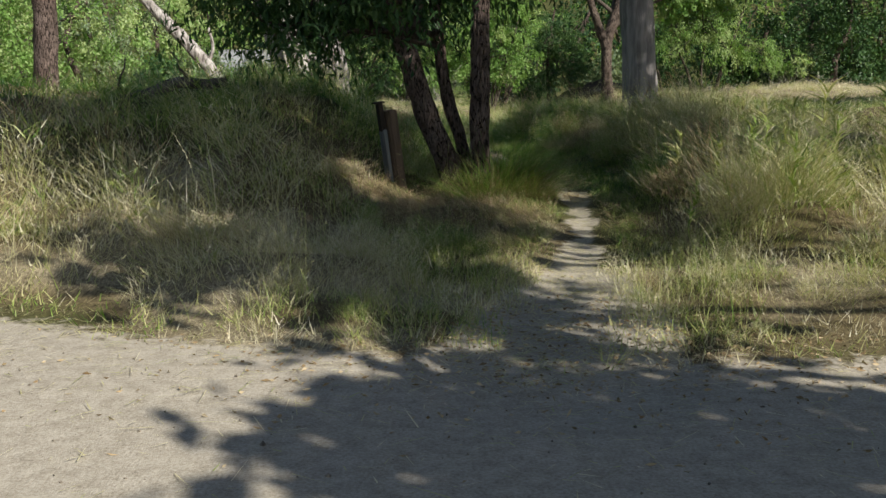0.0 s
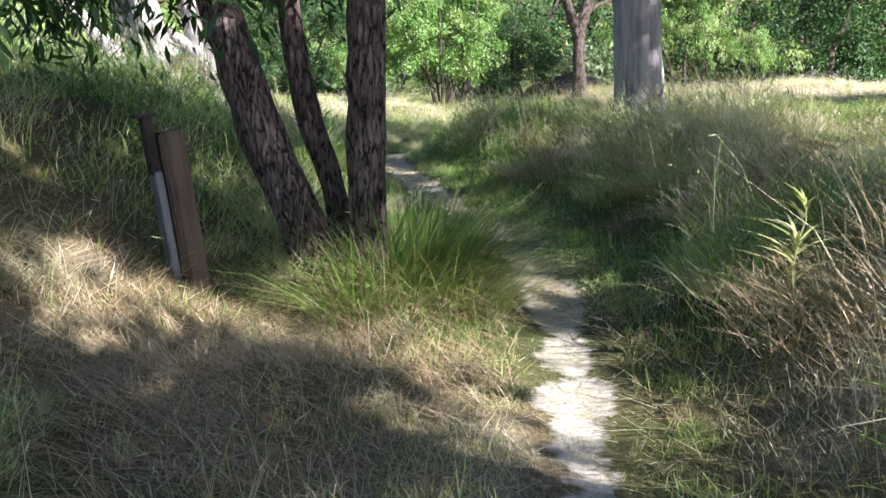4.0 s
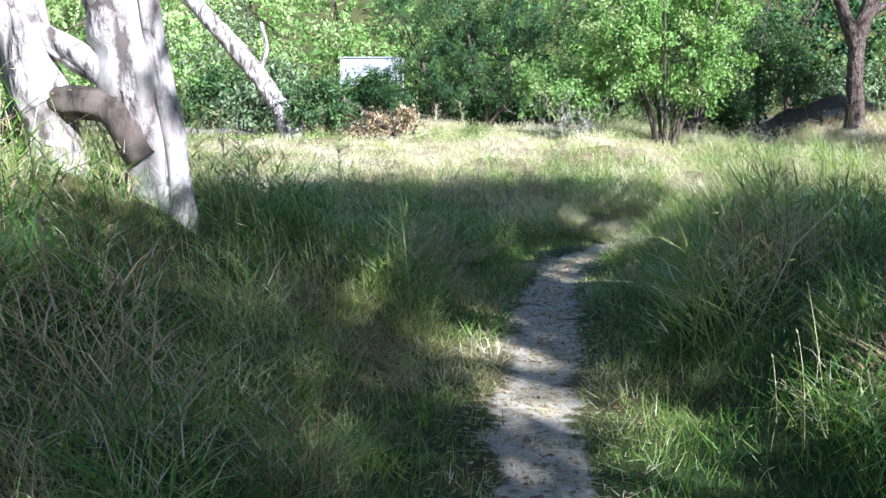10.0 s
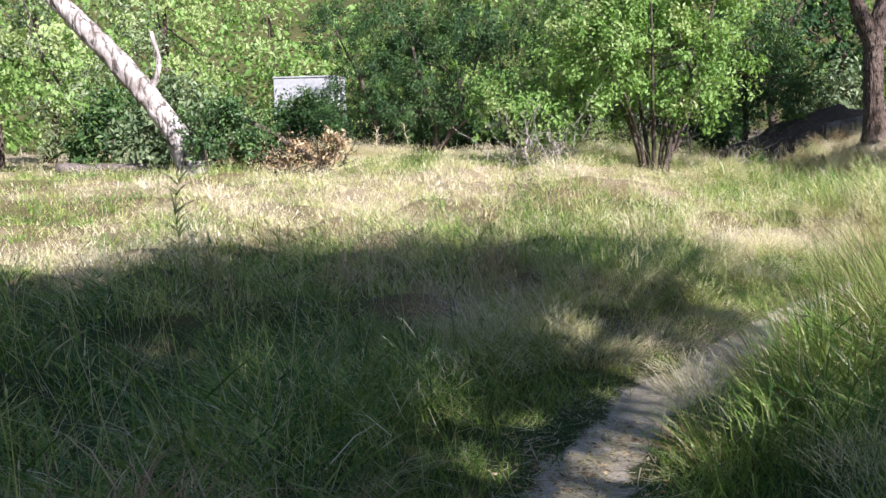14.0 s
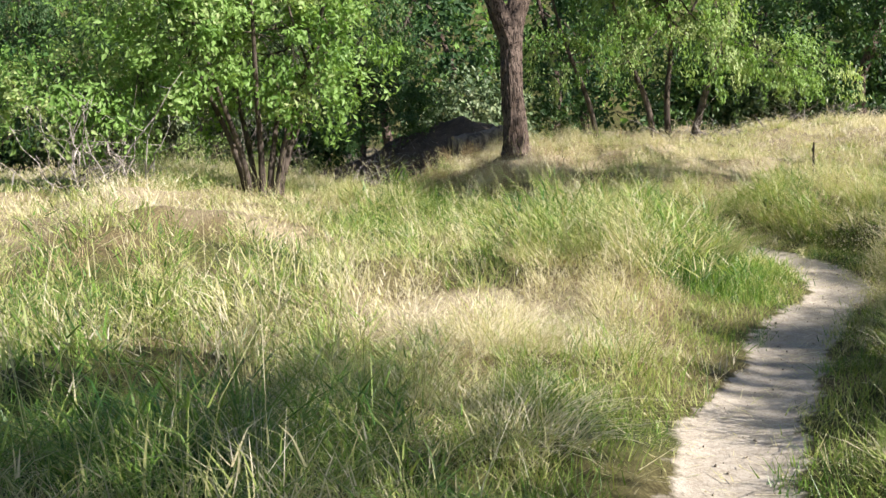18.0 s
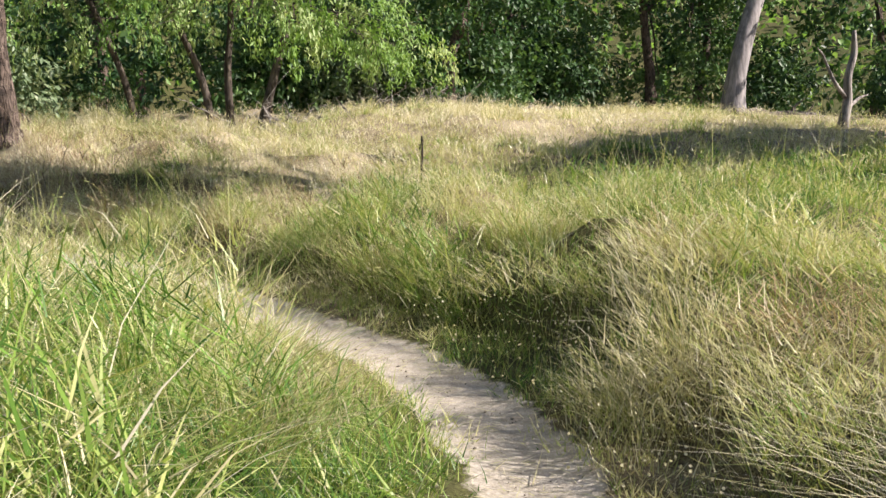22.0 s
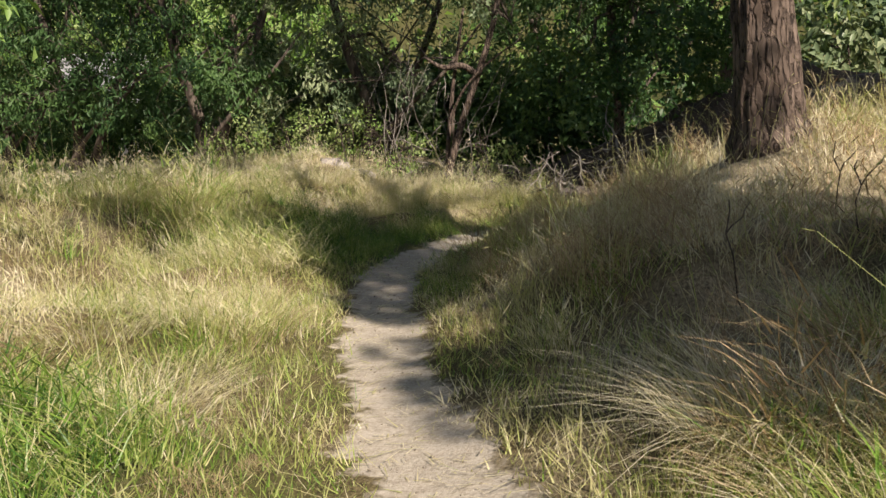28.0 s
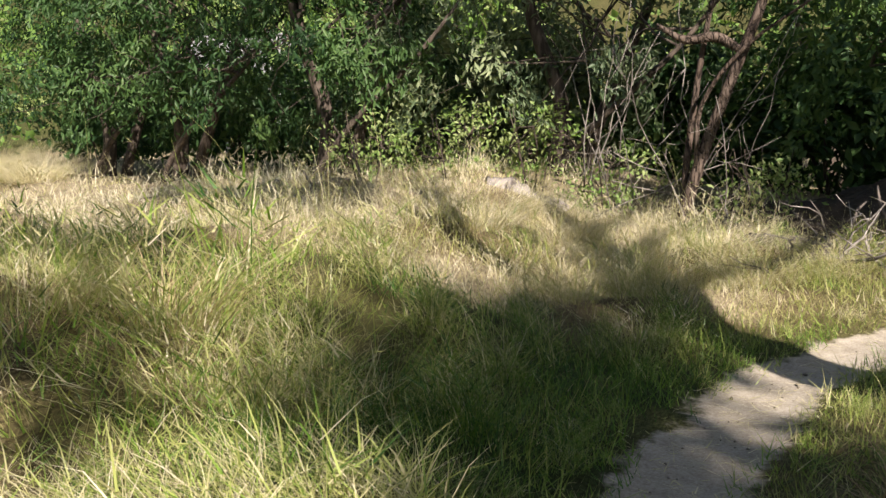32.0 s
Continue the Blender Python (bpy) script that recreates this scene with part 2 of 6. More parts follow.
def tube(points, radii, sides=8, ridge=0.0, ridges=14, seed=0.0, cap=True):
    """A swept tube with taper; ridge: depth of bark furrows as a share of the radius."""
    p, r = np.asarray(points, float), np.asarray(radii, float)
    tan = np.gradient(p, axis=0)
    tan /= np.linalg.norm(tan, axis=1)[:, None] + 1e-9
    ref = np.array((0.0, 1.0, 0.0)) if abs(tan[:, 1]).max() < 0.9 else np.array((1.0, 0.0, 0.0))
    u = np.cross(tan, ref)
    u /= np.linalg.norm(u, axis=1)[:, None] + 1e-9
    w = np.cross(tan, u)
    a = np.linspace(0, 2 * np.pi, sides, endpoint=False)
    rad = np.repeat(r[:, None], sides, 1)
    if ridge:
        length = np.concatenate([[0], np.cumsum(np.linalg.norm(np.diff(p, axis=0), axis=1))])
        ang = np.arange(sides) / sides * ridges
        n = np.abs(vnoise(ang[None] + seed + 0.8 * vnoise(length[:, None] * 3, ang[None] * 0.5), length[:, None] * 2.6 + 0 * ang[None] + seed) - 0.5) * 2
        n2 = vnoise(ang[None] * 0.25 + seed, length[:, None] * 1.2 + 0 * ang[None])
        rad = rad * (1 + ridge * (n - 0.4) + ridge * 0.9 * (n2 - 0.5))
    v = p[:, None] + rad[..., None] * (np.cos(a)[None, :, None] * u[:, None] + np.sin(a)[None, :, None] * w[:, None])
    k, m = len(p), sides
    i, j = np.meshgrid(np.arange(k - 1), np.arange(m), indexing="ij")
    q = np.stack([i * m + j, i * m + (j + 1) % m, (i + 1) * m + (j + 1) % m, (i + 1) * m + j], -1).reshape(-1, 4)
    t = np.vstack([q[:, [0, 1, 2]], q[:, [0, 2, 3]]])
    v = v.reshape(-1, 3)
    if cap:
        v = np.vstack([v, p[0], p[-1]])
        j = np.arange(m)
        t = np.vstack([t, np.stack([j * 0 + k * m, (j + 1) % m, j], 1), np.stack([j * 0 + k * m + 1, (k - 1) * m + j, (k - 1) * m + (j + 1) % m], 1)])
    return v, t


def wander(a, b, n, amount, r):
    """A crooked line from a to b."""
    a, b = np.asarray(a, float), np.asarray(b, float)
    s = np.linspace(0, 1, n)[:, None]
    jit = np.cumsum(r.normal(0, 1, (n, 3)), 0)
    jit = jit - jit[0] - s * (jit[-1] - jit[0])
    return a + s * (b - a) + jit * amount / math.sqrt(n)


# ---- materials ----
def material(name):
    m = bpy.data.materials.new(name)
    m.use_nodes = True
    nt = m.node_tree
    return m, nt, nt.nodes["Principled BSDF"]


def node(nt, kind, **inputs):
    n = nt.nodes.new(kind)
    for key, value in inputs.items():
        n.inputs[key.replace("_", " ")].default_value = value
    return n


def ramp(nt, source, stops):
    n = nt.nodes.new("ShaderNodeValToRGB")
    while len(n.color_ramp.elements) < len(stops):
        n.color_ramp.elements.new(0.5)
    for e, (at, colour) in zip(n.color_ramp.elements, stops):
        e.position, e.color = at, (*colour, 1)
    nt.links.new(source, n.inputs["Fac"])
    return n.outputs["Color"]


def noise_tex(nt, scale, detail=4.0, rough=0.6, stretch=None):
    tc = nt.nodes.new("ShaderNodeTexCoord")
    out = tc.outputs["Object"]
    if stretch:
        mp = nt.nodes.new("ShaderNodeMapping")
        mp.inputs["Scale"].default_value = stretch
        nt.links.new(out, mp.inputs["Vector"])
        out = mp.outputs["Vector"]
    n = node(nt, "ShaderNodeTexNoise", Scale=scale, Detail=detail, Roughness=rough)
    nt.links.new(out, n.inputs["Vector"])
    return n.outputs["Fac"]


def mix(nt, fac, a, b, kind="MIX"):
    n = nt.nodes.new("ShaderNodeMix")
    n.data_type, n.blend_type = "RGBA", kind
    for socket, value in ((n.inputs[0], fac), (n.inputs[6], a), (n.inputs[7], b)):
        if hasattr(value, "is_output"):
            nt.links.new(value, socket)
        else:
            socket.default_value = value if not isinstance(value, tuple) else (*value, 1)
    return n.outputs[2]


def bump(nt, bsdf, source, strength, distance):
    n = node(nt, "ShaderNodeBump", Strength=strength, Distance=distance)
    nt.links.new(source, n.inputs["Height"])
    nt.links.new(n.outputs["Normal"], bsdf.inputs["Normal"])


def attribute(nt, name):
    n = nt.nodes.new("ShaderNodeAttribute")
    n.attribute_name = name
    return n.outputs["Fac"]


def thin_leaf(name, stops, gloss=0.4, through_share=0.35, shine=0.3):
    """Blades and leaves: colour by the attribute 'tone', part of the light goes through."""
    m, nt, b = material(name)
    colour = ramp(nt, attribute(nt, "tone"), stops)
    nt.links.new(colour, b.inputs["Base Color"])
    b.inputs["Roughness"].default_value = gloss
    b.inputs["Specular IOR Level"].default_value = shine
    tl = nt.nodes.new("ShaderNodeBsdfTranslucent")
    nt.links.new(mix(nt, 1.0, colour, (1.0, 1.0, 0.55), "MULTIPLY"), tl.inputs["Color"])
    ms = nt.nodes.new("ShaderNodeMixShader")
    ms.inputs[0].default_value = through_share
    nt.links.new(b.outputs[0], ms.inputs[1])
    nt.links.new(tl.outputs[0], ms.inputs[2])
    nt.links.new(ms.outputs[0], nt.nodes["Material Output"].inputs["Surface"])
    return m


grass_mat = thin_leaf("grass_blade", [(0.0, (0.05, 0.14, 0.03)), (0.3, (0.17, 0.31, 0.045)), (0.55, (0.41, 0.46, 0.15)), (0.8, (0.60, 0.55, 0.33)), (1.0, (0.76, 0.71, 0.56))], 0.40, 0.36, 0.45)
straw_mat = thin_leaf("old_straw", [(0.0, (0.09, 0.13, 0.04)), (0.35, (0.15, 0.10, 0.05)), (0.7, (0.38, 0.28, 0.16)), (1.0, (0.58, 0.48, 0.33))], 0.6, 0.2, 0.25)
leaf_mat = thin_leaf("leaf", [(0.0, (0.05, 0.13, 0.035)), (0.5, (0.19, 0.34, 0.08)), (0.85, (0.28, 0.43, 0.14)), (1.0, (0.40, 0.50, 0.22))], 0.45, 0.45)
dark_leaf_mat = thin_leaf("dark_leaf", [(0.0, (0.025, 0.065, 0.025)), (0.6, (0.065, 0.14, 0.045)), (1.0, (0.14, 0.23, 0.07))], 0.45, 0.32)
grey_leaf_mat = thin_leaf("grey_green_leaf", [(0.0, (0.09, 0.15, 0.08)), (0.6, (0.19, 0.26, 0.14)), (1.0, (0.30, 0.36, 0.20))], 0.4, 0.3)


def bark(name, dark, light, scale=9.0, stretch=(1, 1, 0.18), rough=0.9):
    m, nt, b = material(name)
    f = noise_tex(nt, scale, 6, 0.65, stretch)
    g = noise_tex(nt, 1.7, 3, 0.5)
    c = ramp(nt, f, [(0.40, dark), (0.58, light)])
    c = mix(nt, 0.35, c, ramp(nt, g, [(0.35, dark), (0.7, light)]))
    nt.links.new(c, b.inputs["Base Color"])
    b.inputs["Roughness"].default_value = rough
    b.inputs["Specular IOR Level"].default_value = 0.2
    bump(nt, b, f, 1.0, 0.03)
    return m


def plated_bark(name, crack, plate, scale, stretch, depth=0.03):
    """Furrowed bark: long plates parted by dark cracks."""
    m, nt, b = material(name)
    tc = nt.nodes.new("ShaderNodeTexCoord")
    wob = node(nt, "ShaderNodeTexNoise", Scale=9.0, Detail=3.0)
    nt.links.new(tc.outputs["Object"], wob.inputs["Vector"])
    add = nt.nodes.new("ShaderNodeVectorMath")
    add.operation = "MULTIPLY_ADD"
    nt.links.new(wob.outputs["Color"], add.inputs[0])
    add.inputs[1].default_value = (0.05, 0.05, 0.12)
    nt.links.new(tc.outputs["Object"], add.inputs[2])
    mp = nt.nodes.new("ShaderNodeMapping")
    mp.inputs["Scale"].default_value = (1, 1, stretch)
    nt.links.new(add.outputs[0], mp.inputs["Vector"])
    vo = node(nt, "ShaderNodeTexVoronoi", Scale=scale)
    vo.feature = "DISTANCE_TO_EDGE"
    nt.links.new(mp.outputs["Vector"], vo.inputs["Vector"])
    fine = noise_tex(nt, scale * 2.2, 6, 0.65, (1, 1, 0.3))
    tone = ramp(nt, fine, [(0.3, tuple(0.45 * c for c in plate)), (0.7, plate)])
    patch = ramp(nt, noise_tex(nt, 2.2, 3), [(0.35, (0.55, 0.52, 0.5)), (0.65, (1, 1, 1))])
    tone = mix(nt, 1.0, tone, patch, "MULTIPLY")
    gap = nt.nodes.new("ShaderNodeMath")                     # cracks that widen, break off and vanish
    gap.operation = "MULTIPLY_ADD"
    nt.links.new(noise_tex(nt, scale * 0.9, 5, 0.65, (1, 1, 0.45)), gap.inputs[0])
    gap.inputs[1].default_value = 0.9
    low = nt.nodes.new("ShaderNodeMath")
    low.operation = "SUBTRACT"
    nt.links.new(vo.outputs["Distance"], low.inputs[0])
    low.inputs[1].default_value = 0.40
    nt.links.new(low.outputs[0], gap.inputs[2])
    nt.links.new(mix(nt, ramp(nt, gap.outputs[0], [(0.02, (0, 0, 0)), (0.13, (1, 1, 1))]), crack, tone), b.inputs["Base Color"])
    b.inputs["Roughness"].default_value = 0.9
    b.inputs["Specular IOR Level"].default_value = 0.2
    bump(nt, b, ramp(nt, gap.outputs[0], [(0.0, (0, 0, 0)), (0.25, (1, 1, 1))]), 1.0, depth)
    return m


dark_bark = plated_bark("dark_furrowed_bark", (0.022, 0.016, 0.014), (0.27, 0.205, 0.18), 26.0, 0.2)
oak_bark = plated_bark("oak_bark", (0.03, 0.023, 0.02), (0.23, 0.18, 0.15), 18.0, 0.2)
grey_bark = bark("smooth_grey_bark", (0.15, 0.14, 0.14), (0.40, 0.37, 0.36), 8.0, (1, 1, 0.10))
dead_bark = bark("bleached_dead_wood", (0.06, 0.05, 0.045), (0.42, 0.39, 0.36), 7.0, (1, 1, 0.12))
pale_dead_bark = plated_bark("pale_peeling_dead_wood", (0.10, 0.085, 0.075), (0.62, 0.58, 0.55), 5.0, 0.30, 0.025)
rugged_bark = bark("rugged_dead_bark", (0.02, 0.016, 0.014), (0.15, 0.12, 0.10), 5.0, (1, 1, 0.35))
twig_mat = bark("twig_bark", (0.03, 0.024, 0.02), (0.14, 0.115, 0.095), 14.0)
log_mat = bark("rotting_log", (0.05, 0.04, 0.035), (0.22, 0.19, 0.17), 8.0)

ground_mat, nt, b = material("ground_dirt_and_thatch")
dirt_far = noise_tex(nt, 1.3, 5, 0.6)
dirt_fine = noise_tex(nt, 60.0, 5, 0.7)
dirt_mid = noise_tex(nt, 9.0, 5, 0.65)
dirt = ramp(nt, dirt_mid, [(0.3, (0.26, 0.225, 0.17)), (0.5, (0.43, 0.385, 0.315)), (0.7, (0.58, 0.53, 0.45))])
dirt = mix(nt, 0.5, dirt, ramp(nt, dirt_fine, [(0.35, (0.17, 0.145, 0.115)), (0.5, (0.38, 0.345, 0.285)), (0.68, (0.56, 0.52, 0.45))]))
# lower stops darkened: shade in the gaps between tufts is put into the thatch colour
thatch = ramp(nt, attribute(nt, "tone"), [(0.1, (0.045, 0.075, 0.022)), (0.45, (0.11, 0.115, 0.042)), (0.75, (0.19, 0.155, 0.085)), (1.0, (0.42, 0.37, 0.25))])
straw_a, straw_b = noise_tex(nt, 75.0, 4, 0.7, (1, 0.22, 0.5)), noise_tex(nt, 42.0, 6, 0.75)
for straw in (straw_a, straw_b):
    thatch = mix(nt, 1.0, thatch, ramp(nt, straw, [(0.36, (0.45, 0.42, 0.4)), (0.52, (0.9, 0.9, 0.9)), (0.68, (1.35, 1.32, 1.3))]), "MULTIPLY")
thatch = mix(nt, ramp(nt, dirt_far, [(0.42, (0, 0, 0)), (0.66, (0.6, 0.6, 0.6))]), thatch, mix(nt, 0.5, thatch, (0.10, 0.075, 0.04)))
edge = nt.nodes.new("ShaderNodeMath")
edge.operation = "ADD"
nt.links.new(attribute(nt, "dirt"), edge.inputs[0])
wob = nt.nodes.new("ShaderNodeMath")
wob.operation = "MULTIPLY_ADD"
nt.links.new(dirt_mid, wob.inputs[0])
wob.inputs[1].default_value, wob.inputs[2].default_value = 1.1, -0.55
nt.links.new(wob.outputs[0], edge.inputs[1])
nt.links.new(mix(nt, ramp(nt, edge.outputs[0], [(0.38, (0, 0, 0)), (0.62, (1, 1, 1))]), thatch, dirt), b.inputs["Base Color"])
b.inputs["Roughness"].default_value = 0.95
b.inputs["Specular IOR Level"].default_value = 0.15
bump(nt, b, mix(nt, 0.5, dirt_fine, straw_a), 0.6, 0.014)

# ---- ground ----
def graded(fine_from, fine_to, spacing, low, high):
    """Grid lines: even in the middle, wider and wider outside."""
    mid = np.arange(fine_from, fine_to + 1e-6, spacing)
    up, s = [], spacing
    while (up[-1] if up else fine_to) < high:
        s *= 1.13
        up.append((up[-1] if up else fine_to) + s)
    down, s = [], spacing
    while (down[-1] if down else fine_from) > low:
        s *= 1.13
        down.append((down[-1] if down else fine_from) - s)
    return np.concatenate([down[::-1], mid, up])


gx, gy = graded(-5, 12, 0.19, -900, 900), graded(0, 57, 0.19, -900, 900)
X, Y = np.meshgrid(gx, gy, indexing="ij")
d_trail, _ = trail_distance(X, Y)
d_trail = d_trail.reshape(X.shape)
width = 0.20 + 0.05 * step(28, 34, Y) - 0.06 * step(7.5, 9, Y) * step(16, 14, Y) + 0.10 * (fbm(X * 1.1 + 5, Y * 1.1) - 0.5) + 0.16 * (vnoise(X * 2.5 + 9, Y * 2.5) - 0.5) + 0.6 * step(9.0, 5.8, Y) * step(-2, 1, X)
on_trail = step(width + 0.16, width - 0.10, d_trail) * (1 - 0.4 * step(12.8, 14.0, Y) * step(18, 16.5, Y))
on_road = step(0.5, -0.4, Y - road_edge(X) + 0.5 * (fbm(X * 0.9, Y * 0.9 + 40) - 0.5)) * step(-7, -4, Y)
Z = cover_z(X, Y, d_trail) - 0.05 * step(width + 0.25, width - 0.12, d_trail) + 0.012 * (fbm(X * 3, Y * 3) - 0.5)
n1, n2 = X.shape
i, j = np.meshgrid(np.arange(n1 - 1), np.arange(n2 - 1), indexing="ij")
quad = np.stack([i * n2 + j, (i + 1) * n2 + j, (i + 1) * n2 + j + 1, i * n2 + j + 1], -1).reshape(-1, 4)
ground = part("ground", mesh_from("ground", np.stack([X, Y, Z], -1).reshape(-1, 3), np.vstack([quad[:, [0, 1, 2]], quad[:, [0, 2, 3]]]),
                                  dirt=np.maximum(on_trail, on_road).ravel(), tone=np.clip(np.where(d_trail < 6.5, dryness(X, Y) + 0.1, 0.45 * dryness(X, Y) + 0.55) - 0.7 * step(46, 60, np.hypot(X - 3, Y - 28)), 0, 1).ravel()), ground_mat)
tagged(ground, "bare tan dirt road and trail through dry grass thatch", "ground", kind="structure")


# ---- grass ----
def blade_arrays(base, height, width, azim, lean, curve, tone, segs=2, tip_dry=0.0):
    """Tapered arching blades: vertices, triangles and the tone of each vertex."""
    n = len(base)
    s = np.linspace(0, 1, segs + 1)[None]
    hx, hy = np.cos(azim)[:, None], np.sin(azim)[:, None]
    out = height[:, None] * (lean[:, None] * s + curve[:, None] * s ** 2)
    up = height[:, None] * (s * (1 - 0.25 * lean[:, None]) - 0.45 * np.abs(curve[:, None]) * s ** 2.2)
    cx, cy, cz = base[:, 0:1] + hx * out, base[:, 1:2] + hy * out, base[:, 2:3] + up
    twist = azim + np.pi / 2 + rng.normal(0, 0.9, n)
    wx, wy = np.cos(twist)[:, None], np.sin(twist)[:, None]
    w = 0.5 * width[:, None] * (1 - s[:, :-1]) ** 0.6
    L = np.stack([cx[:, :-1] - wx * w, cy[:, :-1] - wy * w, cz[:, :-1]], -1)
    R = np.stack([cx[:, :-1] + wx * w, cy[:, :-1] + wy * w, cz[:, :-1]], -1)
    tip = np.stack([cx[:, -1], cy[:, -1], cz[:, -1]], -1)[:, None]
    v = np.concatenate([np.stack([L, R], 2).reshape(n, 2 * segs, 3), tip], 1)
    f = []
    for k in range(segs - 1):
        f += [(2 * k, 2 * k + 1, 2 * k + 3), (2 * k, 2 * k + 3, 2 * k + 2)]
    f.append((2 * segs - 2, 2 * segs - 1, 2 * segs))
    m = 2 * segs + 1
    tris = (np.array(f)[None] + (np.arange(n) * m)[:, None, None]).reshape(-1, 3)
    along = np.append(np.repeat(np.arange(segs) / segs, 2), 1.0)
    return v.reshape(-1, 3), tris, np.clip(np.asarray(tone)[:, None] + tip_dry * along[None], 0, 1).ravel()


def blade_mesh(name, base, height, width, azim, lean, curve, tone, segs=2, tip_dry=0.0):
    """Blades in one mesh."""
    v, t, hue = blade_arrays(base, height, width, azim, lean, curve, tone, segs, tip_dry)
    return mesh_from(name, v, t, tone=hue)


def worn(x, y):
    """Where old flattened straw leaves little standing grass, 0 to 1."""
    return np.clip(0.55 * np.exp(-((x + 0.0) / 1.1) ** 2 - ((y - 10.9) / 1.2) ** 2) + 0.5 * step(55.5, 57, y) * step(3, 5, x) + 0.25 * step(7.4, 6.2, y) * step(0.9, 1.7, x), 0, 0.9)


def clump(x, y, cell):
    """The grass clump (a jittered cell) that each place belongs to: way out from its middle, share of its radius, its height and its hue, 0 to 1."""
    gx, gy = np.floor(x / cell).astype(int), np.floor(y / cell).astype(int)
    best, out, high, hue = np.full(len(x), 9e9), np.zeros(len(x)), np.zeros(len(x)), np.zeros(len(x))
    for dx in (-1, 0, 1):
        for dy in (-1, 0, 1):
            a, b = gx + dx, gy + dy
            cx, cy = (a + TABLE[a % 256, b % 256]) * cell, (b + TABLE[(a + 91) % 256, (b + 37) % 256]) * cell
            d2 = (x - cx) ** 2 + (y - cy) ** 2
            k = d2 < best
            best[k], out[k] = d2[k], np.arctan2(y - cy, x - cx)[k]
            high[k], hue[k] = TABLE[(a + 13) % 256, (b + 71) % 256][k], TABLE[(a + 55) % 256, (b + 7) % 256][k]
    return out, np.clip(np.sqrt(best) / (0.62 * cell), 0, 1.3), high, hue


def sow(count, lo, hi, near, far, tuft=9, spread=0.07):
    """Tuft-wise random places in a box, from near to far metres off the trail's middle line."""
    c = max(1, count // tuft)
    px, py, got = [], [], 0
    while got < c:
        x, y = rng.uniform(lo[0], hi[0], c), rng.uniform(lo[1], hi[1], c)
        d, _ = trail_distance(x, y)
        ok = (d > near) & (d < far) & (((x - 7.4) / 4.4) ** 2 + ((y - 59.8) / 2.5) ** 2 > 1) & (y > road_edge(x) - 0.15 + 0.6 * vnoise(x * 1.5, y * 1.5))
        px.append(x[ok]), py.append(y[ok])
        got += ok.sum()
    cx, cy = np.concatenate(px)[:c], np.concatenate(py)[:c]
    x, y = np.repeat(cx, tuft) + rng.normal(0, spread, c * tuft), np.repeat(cy, tuft) + rng.normal(0, spread, c * tuft)
    away = np.arctan2(y - np.repeat(cy, tuft), x - np.repeat(cx, tuft))
    return x, y, away, np.repeat(rng.normal(0, 1, c), tuft)


def meadow(name, label, count, lo, hi, near, far, width, tuft=9, spread=0.07, segs=2, scale=1.0):
    x, y, away, lot = sow(count, lo, hi, near, far, tuft, spread)
    d, _ = trail_distance(x, y)
    keep = d > 0.11 + 0.22 * vnoise(x * 2.2, y * 2.2) + 0.45 * step(8.5, 5.8, y) * vnoise(x * 1.3, y * 1.3 + 9)
    x, y, away, lot, d = x[keep], y[keep], away[keep], lot[keep], d[keep]
    n = len(x)
    out, r, high, hue = clump(x, y, 0.62)
    keep = ((r < 0.78) | (rng.random(n) < 0.22)) & (rng.random(n) > worn(x, y))
    x, y, away, lot, d, out, r, high, hue = (q[keep] for q in (x, y, away, lot, d, out, r, high, hue))
    n = len(x)
    h = tall(x, y, d) * scale * rng.uniform(0.3, 0.85, n) * (0.5 + 0.95 * high) * (1.25 - 0.75 * r)
    tone = dryness(x, y) + 0.10 * lot + 0.5 * (hue - 0.5) + rng.normal(0, 0.14, n)
    flat = step(0.55, 0.8, fbm(x * 0.7 + 70, y * 0.7 + 20))
    wind = 6.28 * fbm(x * 0.25 + 9, y * 0.25)
    pick = rng.random(n)
    az = np.where(pick < 0.55, out + rng.normal(0, 0.5, n), np.where(pick < 0.72 + 0.2 * flat, wind + rng.normal(0, 0.8, n), rng.uniform(0, 6.28, n)))
    dead = rng.random(n) < 0.06 + 0.26 * step(0.3, 0.7, dryness(x, y))
    tone = np.where(dead, rng.normal(0.84, 0.1, n), tone)
    lean = np.abs(rng.normal(0.06, 0.14, n)) + 0.42 * r + 0.6 * flat * rng.random(n) + np.where(rng.random(n) < 0.12 + 0.35 * dead, rng.uniform(0.2, 1.0, n), 0)
    curve = np.abs(rng.normal(0.10, 0.3, n)) + 0.38 * r + 0.35 * flat * rng.random(n)
    h = np.maximum(h, 0.05)
    lift = np.where(rng.random(n) < 0.5, rng.uniform(0.10, 0.72, n), 0.0) * h          # short leaves high on the stems
    high_up = lift > 0
    h = np.where(high_up, h * rng.uniform(0.2, 0.5, n), h)
    lean = np.where(high_up, rng.uniform(0.1, 1.3, n), lean)
    curve = np.where(high_up, rng.uniform(0.0, 0.9, n), curve)
    az = np.where(high_up, rng.uniform(0, 6.28, n), az)
    width = width * np.where(dead, 0.6, np.where(high_up, 1.15, 1.0))
    base = np.stack([x + 0.5 * lift * r * np.cos(out), y + 0.5 * lift * r * np.sin(out), cover_z(x, y, d) - 0.05 + lift], -1)
    ob = part(name, blade_mesh(name, base, h, width * rng.uniform(0.6, 1.5, n), az, lean, curve, tone, segs), grass_mat)
    return tagged(ob, label, "grass", kind="stuff")


